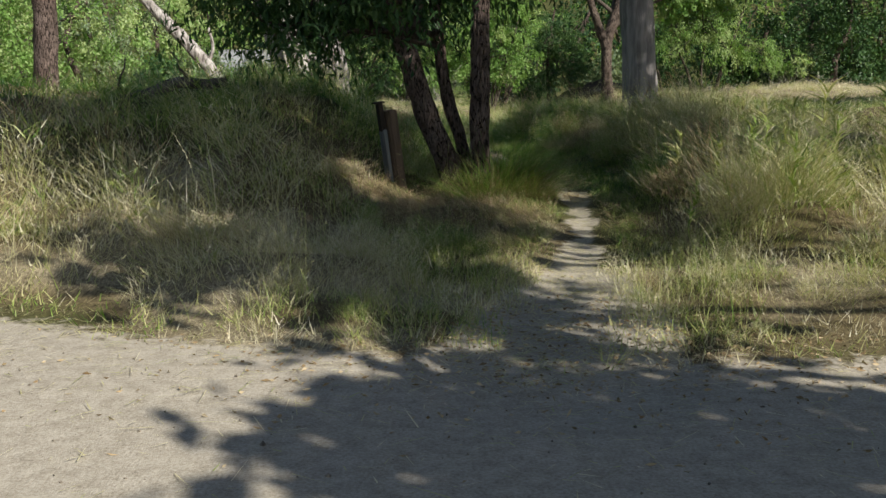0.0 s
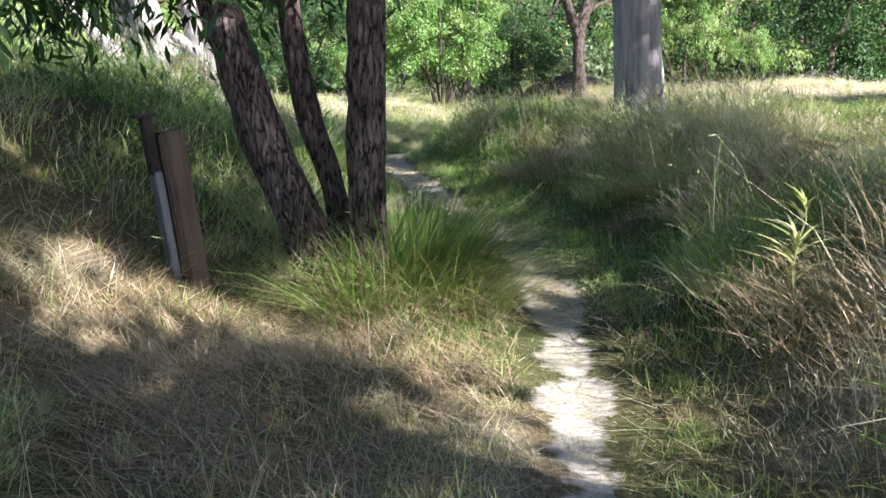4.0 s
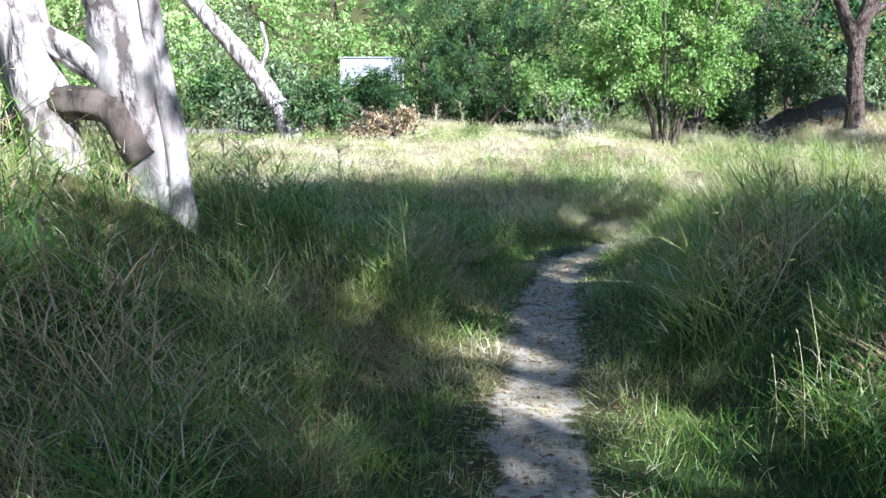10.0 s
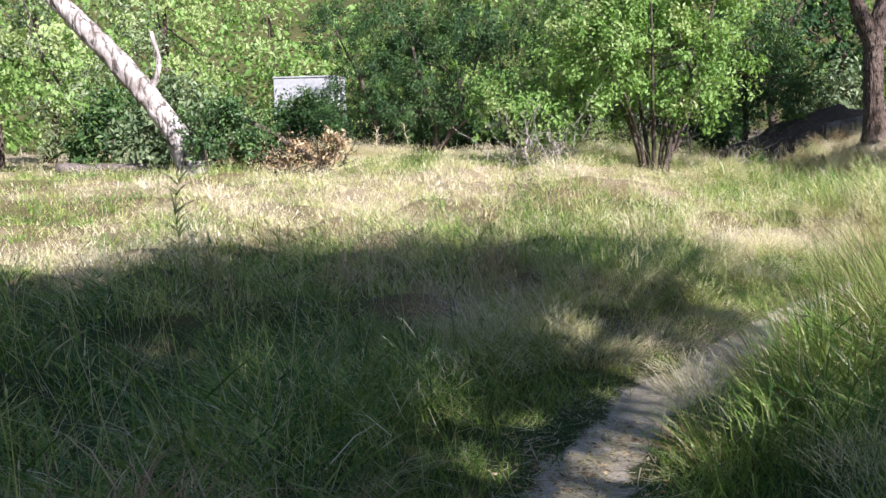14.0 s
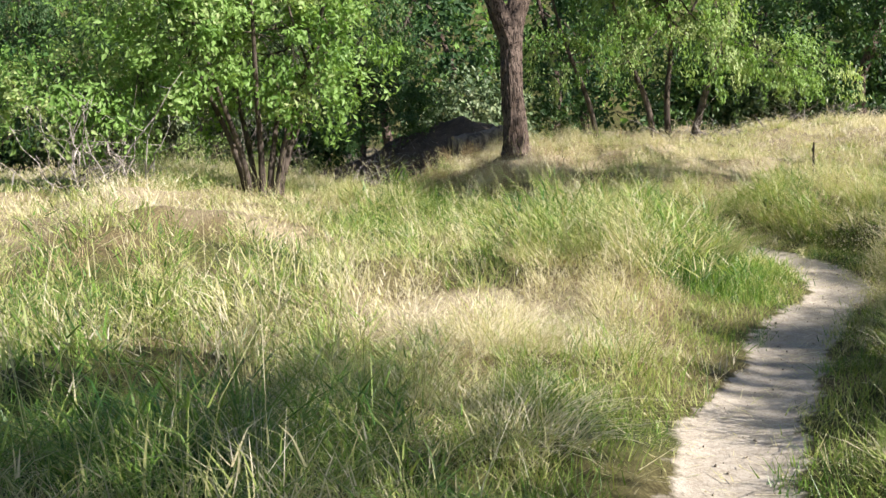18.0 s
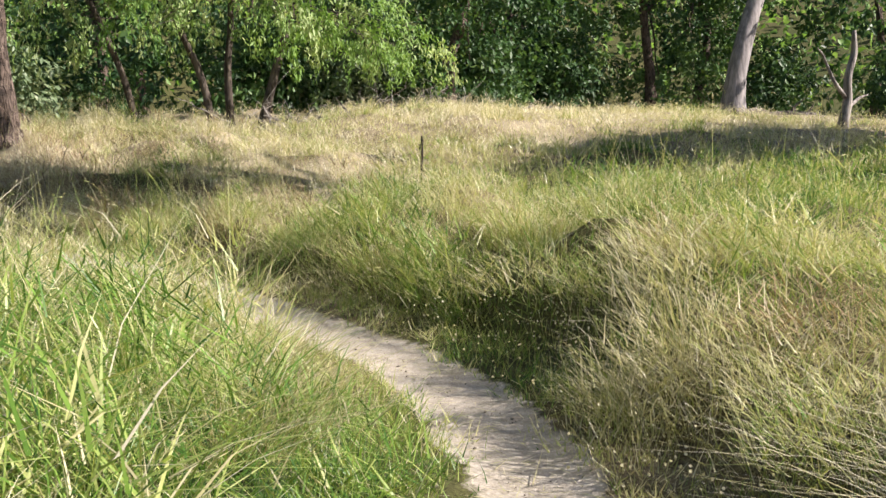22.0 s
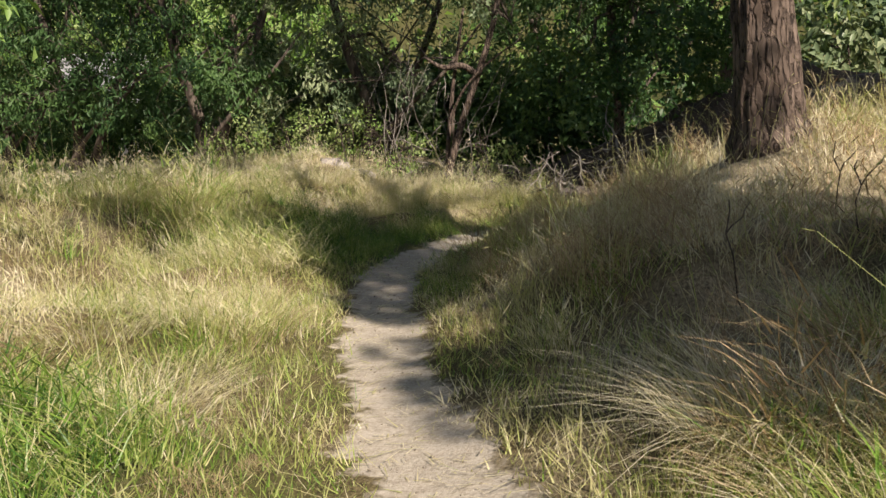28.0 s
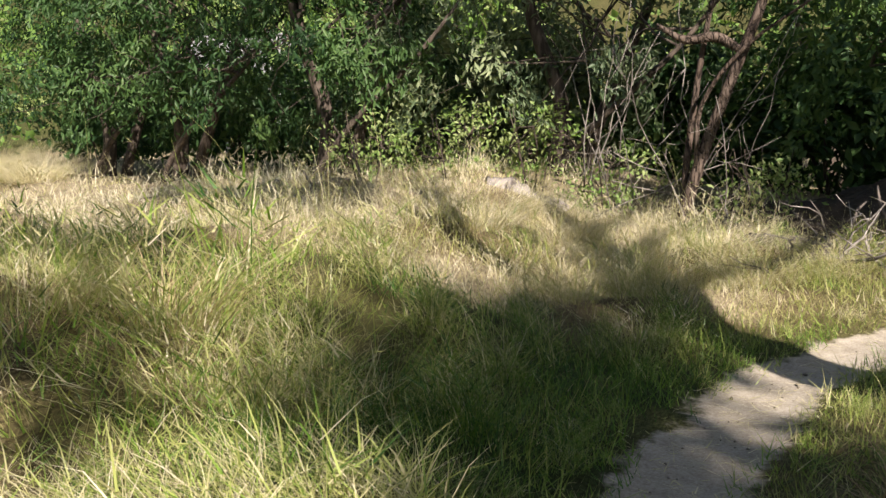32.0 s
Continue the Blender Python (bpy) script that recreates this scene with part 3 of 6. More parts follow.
def turf(name, label, count, lo, hi, near, far, width):
    """The thick of the grass: short straight leaves from the thatch up to the tips."""
    x, y, away, lot = sow(count, lo, hi, near, far, 7, 0.07)
    d, _ = trail_distance(x, y)
    keep = d > 0.10 + 0.30 * vnoise(x * 2.6, y * 2.6) + 0.45 * step(8.5, 5.8, y) * vnoise(x * 1.3, y * 1.3 + 9)
    x, y, lot, d = x[keep], y[keep], lot[keep], d[keep]
    n = len(x)
    out, r, high, hue = clump(x, y, 0.62)
    keep = ((r < 0.80) | (rng.random(n) < 0.28)) & (rng.random(n) > worn(x, y))
    x, y, lot, d, out, r, high, hue = (q[keep] for q in (x, y, lot, d, out, r, high, hue))
    n = len(x)
    top = tall(x, y, d) * (0.45 + 0.7 * high) * (1.2 - 0.6 * r)
    raised = rng.random(n) < 0.45
    lift = np.where(raised, rng.uniform(0.0, 0.62, n) * top, 0.0)
    h = np.where(raised, rng.uniform(0.05, 0.15, n), np.clip(0.5 * top, 0.04, 0.32) * rng.uniform(0.5, 1.3, n))
    tone = dryness(x, y) + 0.08 * lot + 0.62 * (hue - 0.5) + rng.normal(0, 0.11, n) + 0.12 * raised
    dead = rng.random(n) < 0.05 + 0.3 * step(0.35, 0.75, dryness(x, y))
    tone = np.where(dead, rng.normal(0.86, 0.1, n), tone)
    az = np.where(rng.random(n) < 0.5, out + rng.normal(0, 0.7, n), rng.uniform(0, 6.28, n))
    lean = np.where(raised, rng.uniform(0.1, 1.4, n), np.abs(rng.normal(0.25, 0.3, n)) + 0.3 * r)
    base = np.stack([x + 0.4 * lift * r * np.cos(out), y + 0.4 * lift * r * np.sin(out), cover_z(x, y, d) - 0.02 + lift], -1)
    ob = part(name, blade_mesh(name, base, h, width * rng.uniform(0.6, 1.4, n) * np.where(dead, 0.7, 1.0), az, lean, np.full(n, 0.1), tone, 1), grass_mat)
    return tagged(ob, label, "grass", kind="stuff")


# ---- trees ----
def leaf_mesh(name, centre, length, breadth, aim, tone, facing=None):
    """Folded pointed leaves, one pair of triangles each, joined as one crown; facing: the way their upper sides look."""
    n = len(centre)
    aim = aim / (np.linalg.norm(aim, axis=1)[:, None] + 1e-9)
    side = np.cross(aim, rng.normal(0, 1, (n, 3)) if facing is None else facing)
    side /= np.linalg.norm(side, axis=1)[:, None] + 1e-9
    up = np.cross(side, aim)
    a = centre - aim * (0.5 * length)[:, None]
    t = centre + aim * (0.5 * length)[:, None]
    mid = centre - aim * (0.05 * length)[:, None] + up * (0.12 * length)[:, None]
    l, r = mid + side * (0.5 * breadth)[:, None], mid - side * (0.5 * breadth)[:, None]
    v = np.stack([a, l, t, r], 1).reshape(-1, 3)
    k = (np.arange(n) * 4)[:, None]
    tris = np.concatenate([k + np.array([[0, 1, 2]]), k + np.array([[0, 2, 3]])])
    return mesh_from(name, v, tris, smooth=False, tone=np.repeat(np.clip(tone, 0, 1), 4))


def crown_points(lobes, clumps, leaves, spread, hollow=0.5, hang=0.75):
    """Clump middles in ellipsoid lobes (x, y, z, rx, ry, rz), and the leaves round them."""
    lobes = np.asarray(lobes, float)
    vol = lobes[:, 3] * lobes[:, 4] * lobes[:, 5]
    which = rng.choice(len(lobes), clumps, p=vol / vol.sum())
    way = rng.normal(0, 1, (clumps, 3))
    way /= np.linalg.norm(way, axis=1)[:, None]
    rad = rng.uniform(hollow, 1.0, clumps)[:, None] * (1 + 0.25 * rng.normal(0, 1, (clumps, 1)) * 0.5)
    c = lobes[which, :3] + way * rad * lobes[which, 3:]
    grow = way + rng.normal(0, 0.6, (clumps, 3)) - np.array((0, 0, 0.25 + 0.7 * (hang - 0.75)))      # each clump is a spray along a twig
    grow /= np.linalg.norm(grow, axis=1)[:, None]
    big = np.repeat(rng.uniform(0.6, 1.5, clumps), leaves)[:, None] * spread
    s = rng.uniform(-1.5, 1.5, (clumps * leaves, 1))
    p = np.repeat(c, leaves, 0) + big * (np.repeat(grow, leaves, 0) * s * (0.6 + 0.4 * hang) + rng.normal(0, 1, (clumps * leaves, 3)) * (0.62 - 0.25 * np.abs(s)))
    out = np.repeat(way, leaves, 0)
    return c, p, out


def tree(name, label, base, stems, lobes, bark_mat, crown_mat, clumps=300, leaves=24, size=0.09, spread=0.28, droop=0.0, tone=0.45,
         twigs=40, sides=10, ridge=0.0, group="", slim=0.45, ridges=14, rings=14, floor=None, hang=0.75, rugged=()):
    """A tree: stems are lists of (x, y, z, radius) from the foot up, in metres from the base."""
    z0 = float(ground_z(base[0], base[1]))
    root = thing(name, label, "tree" if "shrub" not in name and "bush" not in name else "bush", (base[0], base[1], z0), group)
    r = np.random.default_rng(int(abs(base[0]) * 100 + abs(base[1]) * 7 + 3))
    ends = []
    for k, stem in enumerate(stems):
        s = np.asarray(stem, float)
        fine = densify(s, max(2, rings // max(1, len(s) - 1)))
        fine[:, :3] += np.cumsum(r.normal(0, 0.05, (len(fine), 3)), 0) / len(fine) * np.array((1, 1, 0.2))
        rad = fine[:, 3].copy()
        foot = fine[:, 2] - fine[0, 2]
        if fine[0, 2] < 0.1:
            rad *= 1 + 0.35 * np.exp(-foot / (1.1 * s[0, 3] + 0.02))
            fine[0, 2] -= 0.25
        part("trunk", tube_mesh("trunk", fine[:, :3], rad, sides, ridge, seed=k * 3.7 + base[0], ridges=ridges), rugged_bark if k in rugged else bark_mat, root)
        ends.append(fine)
    if len(lobes):
        c, p, out = crown_points(lobes, clumps, leaves, spread, hang=hang)
        low = 0.35 if floor is None else floor
        p[:, 2] = np.maximum(p[:, 2], low + 0.4 * rng.random(len(p)))
        n = len(p)
        aim = rng.normal(0, 1, (n, 3)) + out * 0.6 + np.array((0, 0, -0.35 - 1.6 * droop))
        lot = np.repeat(rng.normal(0, 0.24, len(c)), leaves)
        ln = size * rng.uniform(0.7, 1.35, n)
        part("crown", leaf_mesh("crown", p, ln, ln * slim, aim, tone + lot + rng.normal(0, 0.08, n),
                                out + np.array((0, 0, 0.6)) + rng.normal(0, 0.5, (n, 3))), crown_mat, root)
        for lobe in lobes:
            lobe = np.asarray(lobe, float)
            stem = ends[r.integers(len(ends))]
            at = stem[min(len(stem) - 1, int(len(stem) * r.uniform(0.6, 0.98)))]
            soup = Soup()
            limb = wander(at[:3], lobe[:3], 7, 0.25, r)
            r0 = min(at[3] * 0.6, 0.11)
            soup.add(*tube(limb, np.linspace(r0, r0 * 0.35, 7), 7))
            near = c[np.argsort(((c - lobe[:3]) ** 2).sum(1))[: max(2, twigs // len(lobes) * 3)]]
            for q in near[:: 3]:
                a = limb[r.integers(2, 7)]
                tw = wander(a, q, 5, 0.18, r)
                soup.add(*tube(tw, np.linspace(max(0.01, r0 * 0.3), 0.004, 5), 4, cap=False))
            part("limb", soup.mesh("limb"), twig_mat if bark_mat is not dead_bark else dead_bark, root)
    return root


def tube_mesh(name, pts, rad, sides, ridge=0.0, seed=0.0, ridges=14):
    v, t = tube(pts, rad, sides, ridge, ridges, seed)
    return mesh_from(name, v, t)

# ---- trees by the trail's start ----
tree("walnut_tree", "dark furrowed leaning multi-stemmed tree beside a wooden post", (0.22, 12.9),
     [[(0.0, 0, 0, 0.17), (-0.17, 0, 0.5, 0.15), (-0.45, 0.02, 1.15, 0.14), (-0.68, 0.04, 1.85, 0.13), (-1.1, 0.2, 3.2, 0.10), (-1.6, 0.3, 5.0, 0.05)],
      [(0.17, 0.12, 0, 0.10), (0.03, 0.12, 0.7, 0.085), (-0.13, 0.13, 1.2, 0.082), (-0.25, 0.15, 1.85, 0.075), (-0.4, 0.3, 3.2, 0.06), (-0.5, 0.6, 4.8, 0.03)]],
     [(-0.75, -0.1, 2.3, 0.9, 0.7, 0.35), (-2.2, -0.3, 1.95, 0.8, 0.8, 0.32), (-2.6, 0.3, 2.3, 1.3, 0.9, 0.45), (-1.5, 0.5, 2.3, 1.2, 0.8, 0.4), (0.1, 0.4, 2.4, 0.5, 0.5, 0.3), (-1.7, -0.3, 2.15, 0.8, 0.7, 0.4), (-1.1, 0.3, 2.7, 1.3, 1.2, 0.5), (-2.3, 0.1, 2.9, 1.1, 1.2, 0.6), (0.5, 0.7, 2.9, 1.0, 0.9, 0.5), (-0.6, 0.4, 4.2, 1.4, 1.4, 0.8), (-2.2, 0.4, 4.2, 1.3, 1.3, 0.8)],
     dark_bark, dark_leaf_mat, 620, 22, 0.14, 0.26, 0.7, 0.62, sides=72, ridge=0.2, slim=0.26, ridges=26, rings=100, floor=1.2)
tree("walnut_tree", "straight dark-barked tree with a sunlit furrowed trunk", (0.50, 12.8),
     [[(0, 0, 0, 0.125), (-0.02, 0, 0.8, 0.122), (-0.03, 0, 1.8, 0.118), (0.0, 0.05, 3.0, 0.10), (0.1, 0.1, 5.2, 0.06)]],
     [(0.2, 0.6, 3.8, 1.7, 1.6, 1.2), (1.0, 0.6, 5.2, 1.9, 1.8, 1.3)],
     dark_bark, dark_leaf_mat, 220, 28, 0.14, 0.28, 0.6, 0.4, sides=96, ridge=0.22, slim=0.26, ridges=26, rings=140, floor=2.5)
tree("grey_tree", "tall tree with a thick smooth grey trunk on the grassy bank", (4.1, 21.1),
     [[(0.1, 0, 0, 0.36), (0.06, 0, 0.9, 0.35), (0.0, 0, 1.9, 0.345), (-0.1, 0, 3.2, 0.35), (-0.3, 0.1, 5.5, 0.3), (-0.5, 0.2, 8.5, 0.18)]],
     [(0.8, 0.8, 8.2, 2.2, 2.2, 1.0), (3.5, 3.6, 8.0, 1.7, 1.7, 0.8), (5.6, 3.5, 7.8, 1.3, 1.3, 0.7), (2.4, 1.4, 9.6, 2.0, 2.0, 1.0), (-1.6, -0.6, 8.8, 1.8, 1.8, 0.9)],
     grey_bark, dark_leaf_mat, 420, 14, 0.28, 0.42, 0.3, 0.5, sides=44, ridge=0.08, ridges=16, rings=60, floor=5.0)
tree("dead_tree", "bleached forked dead tree with peeling pale trunks and a rotten bough", (-2.95, 22.25),
     [[(0.02, -0.1, -0.1, 0.20), (-0.06, -0.1, 0.5, 0.185), (-0.30, -0.05, 1.25, 0.19), (-0.50, 0, 2.0, 0.20), (-0.75, 0.1, 3.2, 0.16), (-1.1, 0.2, 4.8, 0.1)],
      [(0.68, 0.05, -0.1, 0.17), (0.60, 0.05, 0.45, 0.19), (0.44, 0.08, 1.1, 0.24), (0.32, 0.1, 1.7, 0.24), (0.24, 0.15, 2.4, 0.22), (0.1, 0.2, 3.6, 0.17), (-0.2, 0.3, 5.4, 0.1)],
      [(-0.55, 0.6, -0.1, 0.2), (-0.68, 0.6, 0.7, 0.19), (-0.95, 0.6, 1.6, 0.18), (-1.2, 0.6, 2.4, 0.16), (-1.9, 0.7, 4.6, 0.09)],
      [(0.62, -0.08, 0.35, 0.13), (0.42, -0.12, 0.68, 0.12), (0.05, -0.12, 0.74, 0.12), (-0.3, -0.05, 0.68, 0.12), (-0.75, 0.2, 0.5, 0.11), (-1.15, 0.4, 0.2, 0.08)],
      [(0.46, 0.0, 0.85, 0.11), (0.12, -0.05, 1.08, 0.10), (-0.25, -0.05, 1.28, 0.09), (-0.5, 0.0, 1.4, 0.07)],
      [(0.86, 0.0, -0.1, 0.10), (0.80, 0.0, 0.6, 0.085), (0.66, 0.02, 1.4, 0.08), (0.56, 0.05, 2.4, 0.06)]],
     [(-0.8, 0.5, 6.0, 2.2, 2.2, 1.4), (0.6, 1.0, 6.4, 2.0, 2.0, 1.4)],
     pale_dead_bark, leaf_mat, 160, 16, 0.2, 0.36, 0.3, 0.5, sides=48, ridge=0.30, ridges=8, rings=64, floor=4.2, rugged=(3,))

# ---- meadow trees ----
tree("leaning_tree", "leaning pale dead trunk at the meadow's edge", (-9.8, 46.5),
     [[(0, 0, 0, 0.34), (-0.4, 0, 1.0, 0.31), (-1.6, 0, 2.6, 0.30), (-3.3, 0, 4.4, 0.26), (-5.2, 0, 6.4, 0.15)], [(-1.2, 0, 2.1, 0.10), (-0.9, 0.1, 2.9, 0.08), (-1.1, 0.2, 3.8, 0.05)]], [],
     pale_dead_bark, leaf_mat, sides=28, ridge=0.25, ridges=9, rings=40)
tree("bush", "dark leafy bush at the foot of a leaning trunk", (-9.2, 46.1),
     [[(0.1 * math.cos(a), 0.1 * math.sin(a), 0, 0.03), (0.3 * math.cos(a), 0.2 * math.sin(a), 0.8, 0.02), (0.5 * math.cos(a), 0.3 * math.sin(a), 1.6, 0.01)] for a in (0.4, 2.4, 4.5)],
     [(-0.2, 0, 1.1, 0.6, 0.5, 0.8), (0.5, 0.1, 1.5, 0.6, 0.5, 0.6), (1.1, 0.2, 0.9, 0.6, 0.5, 0.5)], twig_mat, dark_leaf_mat, 90, 30, 0.13, 0.2, 0.2, 0.5, twigs=12, sides=5, rings=6, slim=0.45, floor=0.1)
tree("leaning_tree", "fallen dark bough propped in dry brush", (-8.9, 46.7),
     [[(0.0, 0, 1.6, 0.05), (0.7, 0, 1.3, 0.07), (1.5, 0.2, 0.8, 0.08), (2.3, 0.3, 0.2, 0.07), (2.5, 0.3, -0.1, 0.06)]], [], twig_mat, leaf_mat, sides=14, ridge=0.15, rings=20)
tree("shrub", "broad sunlit green shrub with many dark stems", (2.1, 46.0),
     [[(0.25 * math.cos(a), 0.2 * math.sin(a), 0, 0.07), (0.5 * math.cos(a), 0.4 * math.sin(a), 1.0, 0.055), (1.1 * math.cos(a), 0.9 * math.sin(a), 2.4, 0.04), (1.9 * math.cos(a), 1.5 * math.sin(a), 4.4, 0.02)]
      for a in (0.2, 1.1, 2.0, 2.9, 3.8, 4.6, 5.5)],
     [(1.2, -0.3, 1.9, 0.9, 1.0, 0.8), (-3.3, -0.2, 1.9, 1.4, 1.3, 1.0), (-1.8, -0.6, 1.7, 1.1, 1.0, 0.8), (-1.4, -0.5, 3.0, 1.5, 1.4, 1.4), (-1.0, 0.2, 4.3, 2.0, 2.0, 1.4), (0.3, -0.6, 2.9, 1.3, 1.2, 1.5), (1.5, 0.1, 3.4, 1.1, 1.2, 1.4), (-0.4, 0.6, 2.4, 1.3, 1.1, 1.2), (0.6, 0.6, 5.2, 2.0, 2.0, 1.4)],
     twig_mat, leaf_mat, 420, 84, 0.12, 0.27, 0.3, 0.66, twigs=70, rings=9, sides=7, floor=0.65)
tree("oak_tree", "old oak with a thick furrowed forked trunk", (8.28, 50.4),
     [[(0.05, 0, 0, 0.28), (0.0, 0, 0.9, 0.262), (-0.05, 0, 2.0, 0.25), (0.0, 0, 3.0, 0.26), (0.5, 0.2, 4.5, 0.24), (1.2, 0.4, 7, 0.12)],
      [(-0.05, 0, 2.6, 0.24), (-0.5, -0.1, 3.6, 0.2), (-1.0, -0.2, 5.0, 0.15), (-1.6, -0.2, 7.0, 0.08)]],
     # high lobes out of view, added where their shadows should fall beyond the oak
     [(4.4, 2.2, 5.6, 2.0, 2.0, 1.5), (5.2, 2.8, 7.8, 2.2, 2.2, 1.4), (2.6, 3.0, 7.4, 1.5, 1.5, 1.1), (1.4, 2.6, 11.0, 2.4, 2.2, 1.2), (-1.8, 3.4, 8.4, 1.2, 1.2, 0.8), (-5.2, 3.2, 8.6, 1.5, 1.5, 0.9)],
     oak_bark, leaf_mat, 560, 24, 0.20, 0.30, 0.2, 0.45, sides=72, ridge=0.16, ridges=26, rings=90, floor=3.0)
tree("weeping_tree", "weeping multi-stemmed green tree with drooping sunlit boughs", (14.2, 53.2),
     [[(-0.9, 0, 0, 0.09), (-1.1, 0, 1.2, 0.08), (-1.7, 0, 2.6, 0.06), (-2.4, 0, 4.8, 0.03)], [(-0.3, 0.3, 0, 0.1), (-0.4, 0.3, 1.4, 0.08), (-0.3, 0.3, 3, 0.06), (-0.6, 0.3, 5.4, 0.03)],
      [(0.2, 0, 0, 0.12), (0.5, 0, 1.1, 0.1), (1.0, 0, 2.6, 0.08), (1.6, 0.1, 4.4, 0.06), (2.0, 0.1, 6, 0.03)], [(-2.3, 0.6, 0, 0.08), (-2.6, 0.6, 1.3, 0.07), (-3.3, 0.6, 3, 0.05), (-3.8, 0.6, 4.6, 0.03)]],
     [(-3.6, 0, 2.4, 1.5, 1.5, 1.0), (-1.6, -0.8, 2.7, 1.4, 1.3, 1.1), (0.6, -0.9, 2.6, 1.4, 1.3, 1.1), (2.5, -0.6, 2.3, 1.4, 1.4, 1.0), (4.0, 0, 2.1, 1.2, 1.4, 1.0), (-0.8, 0.2, 4.2, 2.2, 2.2, 1.6), (0.4, 0.5, 6.0, 2.8, 2.6, 1.8), (-2.6, 0.5, 5.8, 2.2, 2.2, 1.5), (1.4, -1.0, 8.0, 3.4, 2.4, 1.2)],
     twig_mat, leaf_mat, 480, 84, 0.13, 0.24, 1.0, 0.78, twigs=70, sides=9, rings=12, slim=0.36, floor=0.95, hang=1.9)
tree("sapling", "thin leaning sapling with a rough crooked brown stem", (3.5, 58.0),
     [[(0, 0, 0, 0.075), (0.22, 0, 0.8, 0.065), (0.55, 0, 1.7, 0.06), (1.0, 0, 2.9, 0.05), (1.3, 0, 4.4, 0.03)], [(0.05, 0.1, 0, 0.05), (0.1, 0.1, 0.9, 0.04), (0.2, 0.1, 1.8, 0.035), (0.45, 0.1, 3.2, 0.02)],
      [(0.70, 0, 2.05, 0.04), (0.42, -0.04, 2.22, 0.055), (0.12, -0.08, 2.20, 0.045), (-0.2, -0.1, 2.38, 0.02)], [(0.22, 0, 0.8, 0.03), (0.28, -0.1, 1.5, 0.025), (0.75, -0.2, 2.1, 0.02), (1.5, -0.3, 2.6, 0.01)]],
     [(0.8, 0.2, 4.2, 1.3, 1.2, 1.2), (0.9, 0.4, 3.0, 0.7, 0.6, 0.5)], oak_bark, grey_leaf_mat, 60, 22, 0.11, 0.25, 0.3, 0.5, sides=10, rings=14)
for k, (bx, by, wide, up) in enumerate([(-5.6, 60.8, 2.4, 1.0), (-2.2, 60.0, 2.8, 1.0), (1.2, 60.9, 2.6, 1.0), (4.6, 66.0, 2.8, 1.1), (-8.2, 61.9, 2.2, 1.0)]):
    tree("pepper_tree", "dense dark green feathery tree reaching low over the dry grass", (bx, by),
         [[(0, 0, 0, 0.14), (0.1, 0, 1.0, 0.12), (-0.3, 0, 2.2, 0.1), (-0.8, 0.1, 4.2, 0.06)], [(0.3, 0.1, 0, 0.1), (0.8, 0.1, 1.2, 0.09), (1.4, 0.2, 2.6, 0.07), (2.0, 0.2, 4.2, 0.04)],
          [(0.1, -0.6, 0, 0.05), (1.0, -0.8, 0.9, 0.045), (1.9, -0.7, 1.7, 0.035), (2.6, -0.4, 2.6, 0.02)]],
         [(-1.2, -0.6, 1.7 * up, wide * 0.65, 1.4, 1.0), (0.9, -0.4, 1.9 * up, wide * 0.65, 1.4, 1.1), (-0.4, 0.2, 3.4 * up, wide * 0.8, 2.0, 1.3), (1.2, 0.6, 4.6 * up, wide * 0.8, 2.0, 1.4), (-1.6, 0.3, 5.2, wide * 0.7, 2.0, 1.4), (-0.2, 1.4, 1.4, wide * 0.9, 0.8, 1.2)],
         twig_mat, grey_leaf_mat if k == 2 else dark_leaf_mat, 185, 100, 0.13, 0.28, 0.5, 0.46 if k == 2 else 0.40, twigs=60, sides=8, rings=12, slim=0.3, floor=0.3, group="dark trees at the end of the trail")
tree("leaning_tree", "leaning smooth grey trunk among dark undergrowth", (32.6, 54.0),
     [[(0, 0, 0, 0.4), (0.2, 0, 1.4, 0.33), (0.7, 0, 3.0, 0.3), (1.8, 0, 5.5, 0.24), (3, 0, 8, 0.14)]],
     [(3, 0, 8, 3, 3, 2), (1, 1, 6.5, 2.6, 2.6, 1.4), (4, -1, 5, 2, 2, 1.3)], grey_bark, dark_leaf_mat, 200, 20, 0.26, 0.45, 0.3, 0.4, sides=20, ridge=0.06, rings=20, floor=3.0)
tree("dead_tree", "bleached bare snag with a hooked branch", (27.8, 47.2),
     [[(0, 0, 0, 0.14), (0.15, 0, 0.7, 0.12), (0.1, 0, 1.3, 0.1), (0.3, 0, 1.9, 0.09), (0.25, 0, 2.5, 0.05)], [(0.1, 0, 0.8, 0.06), (-0.5, 0, 1.2, 0.05), (-0.9, 0.1, 1.8, 0.03), (-1.2, 0.1, 2.0, 0.015)], [(0.1, 0, 0.5, 0.05), (0.7, 0, 0.8, 0.04), (1.3, 0.1, 0.9, 0.02)]],
     [], dead_bark, leaf_mat, sides=10, rings=14)

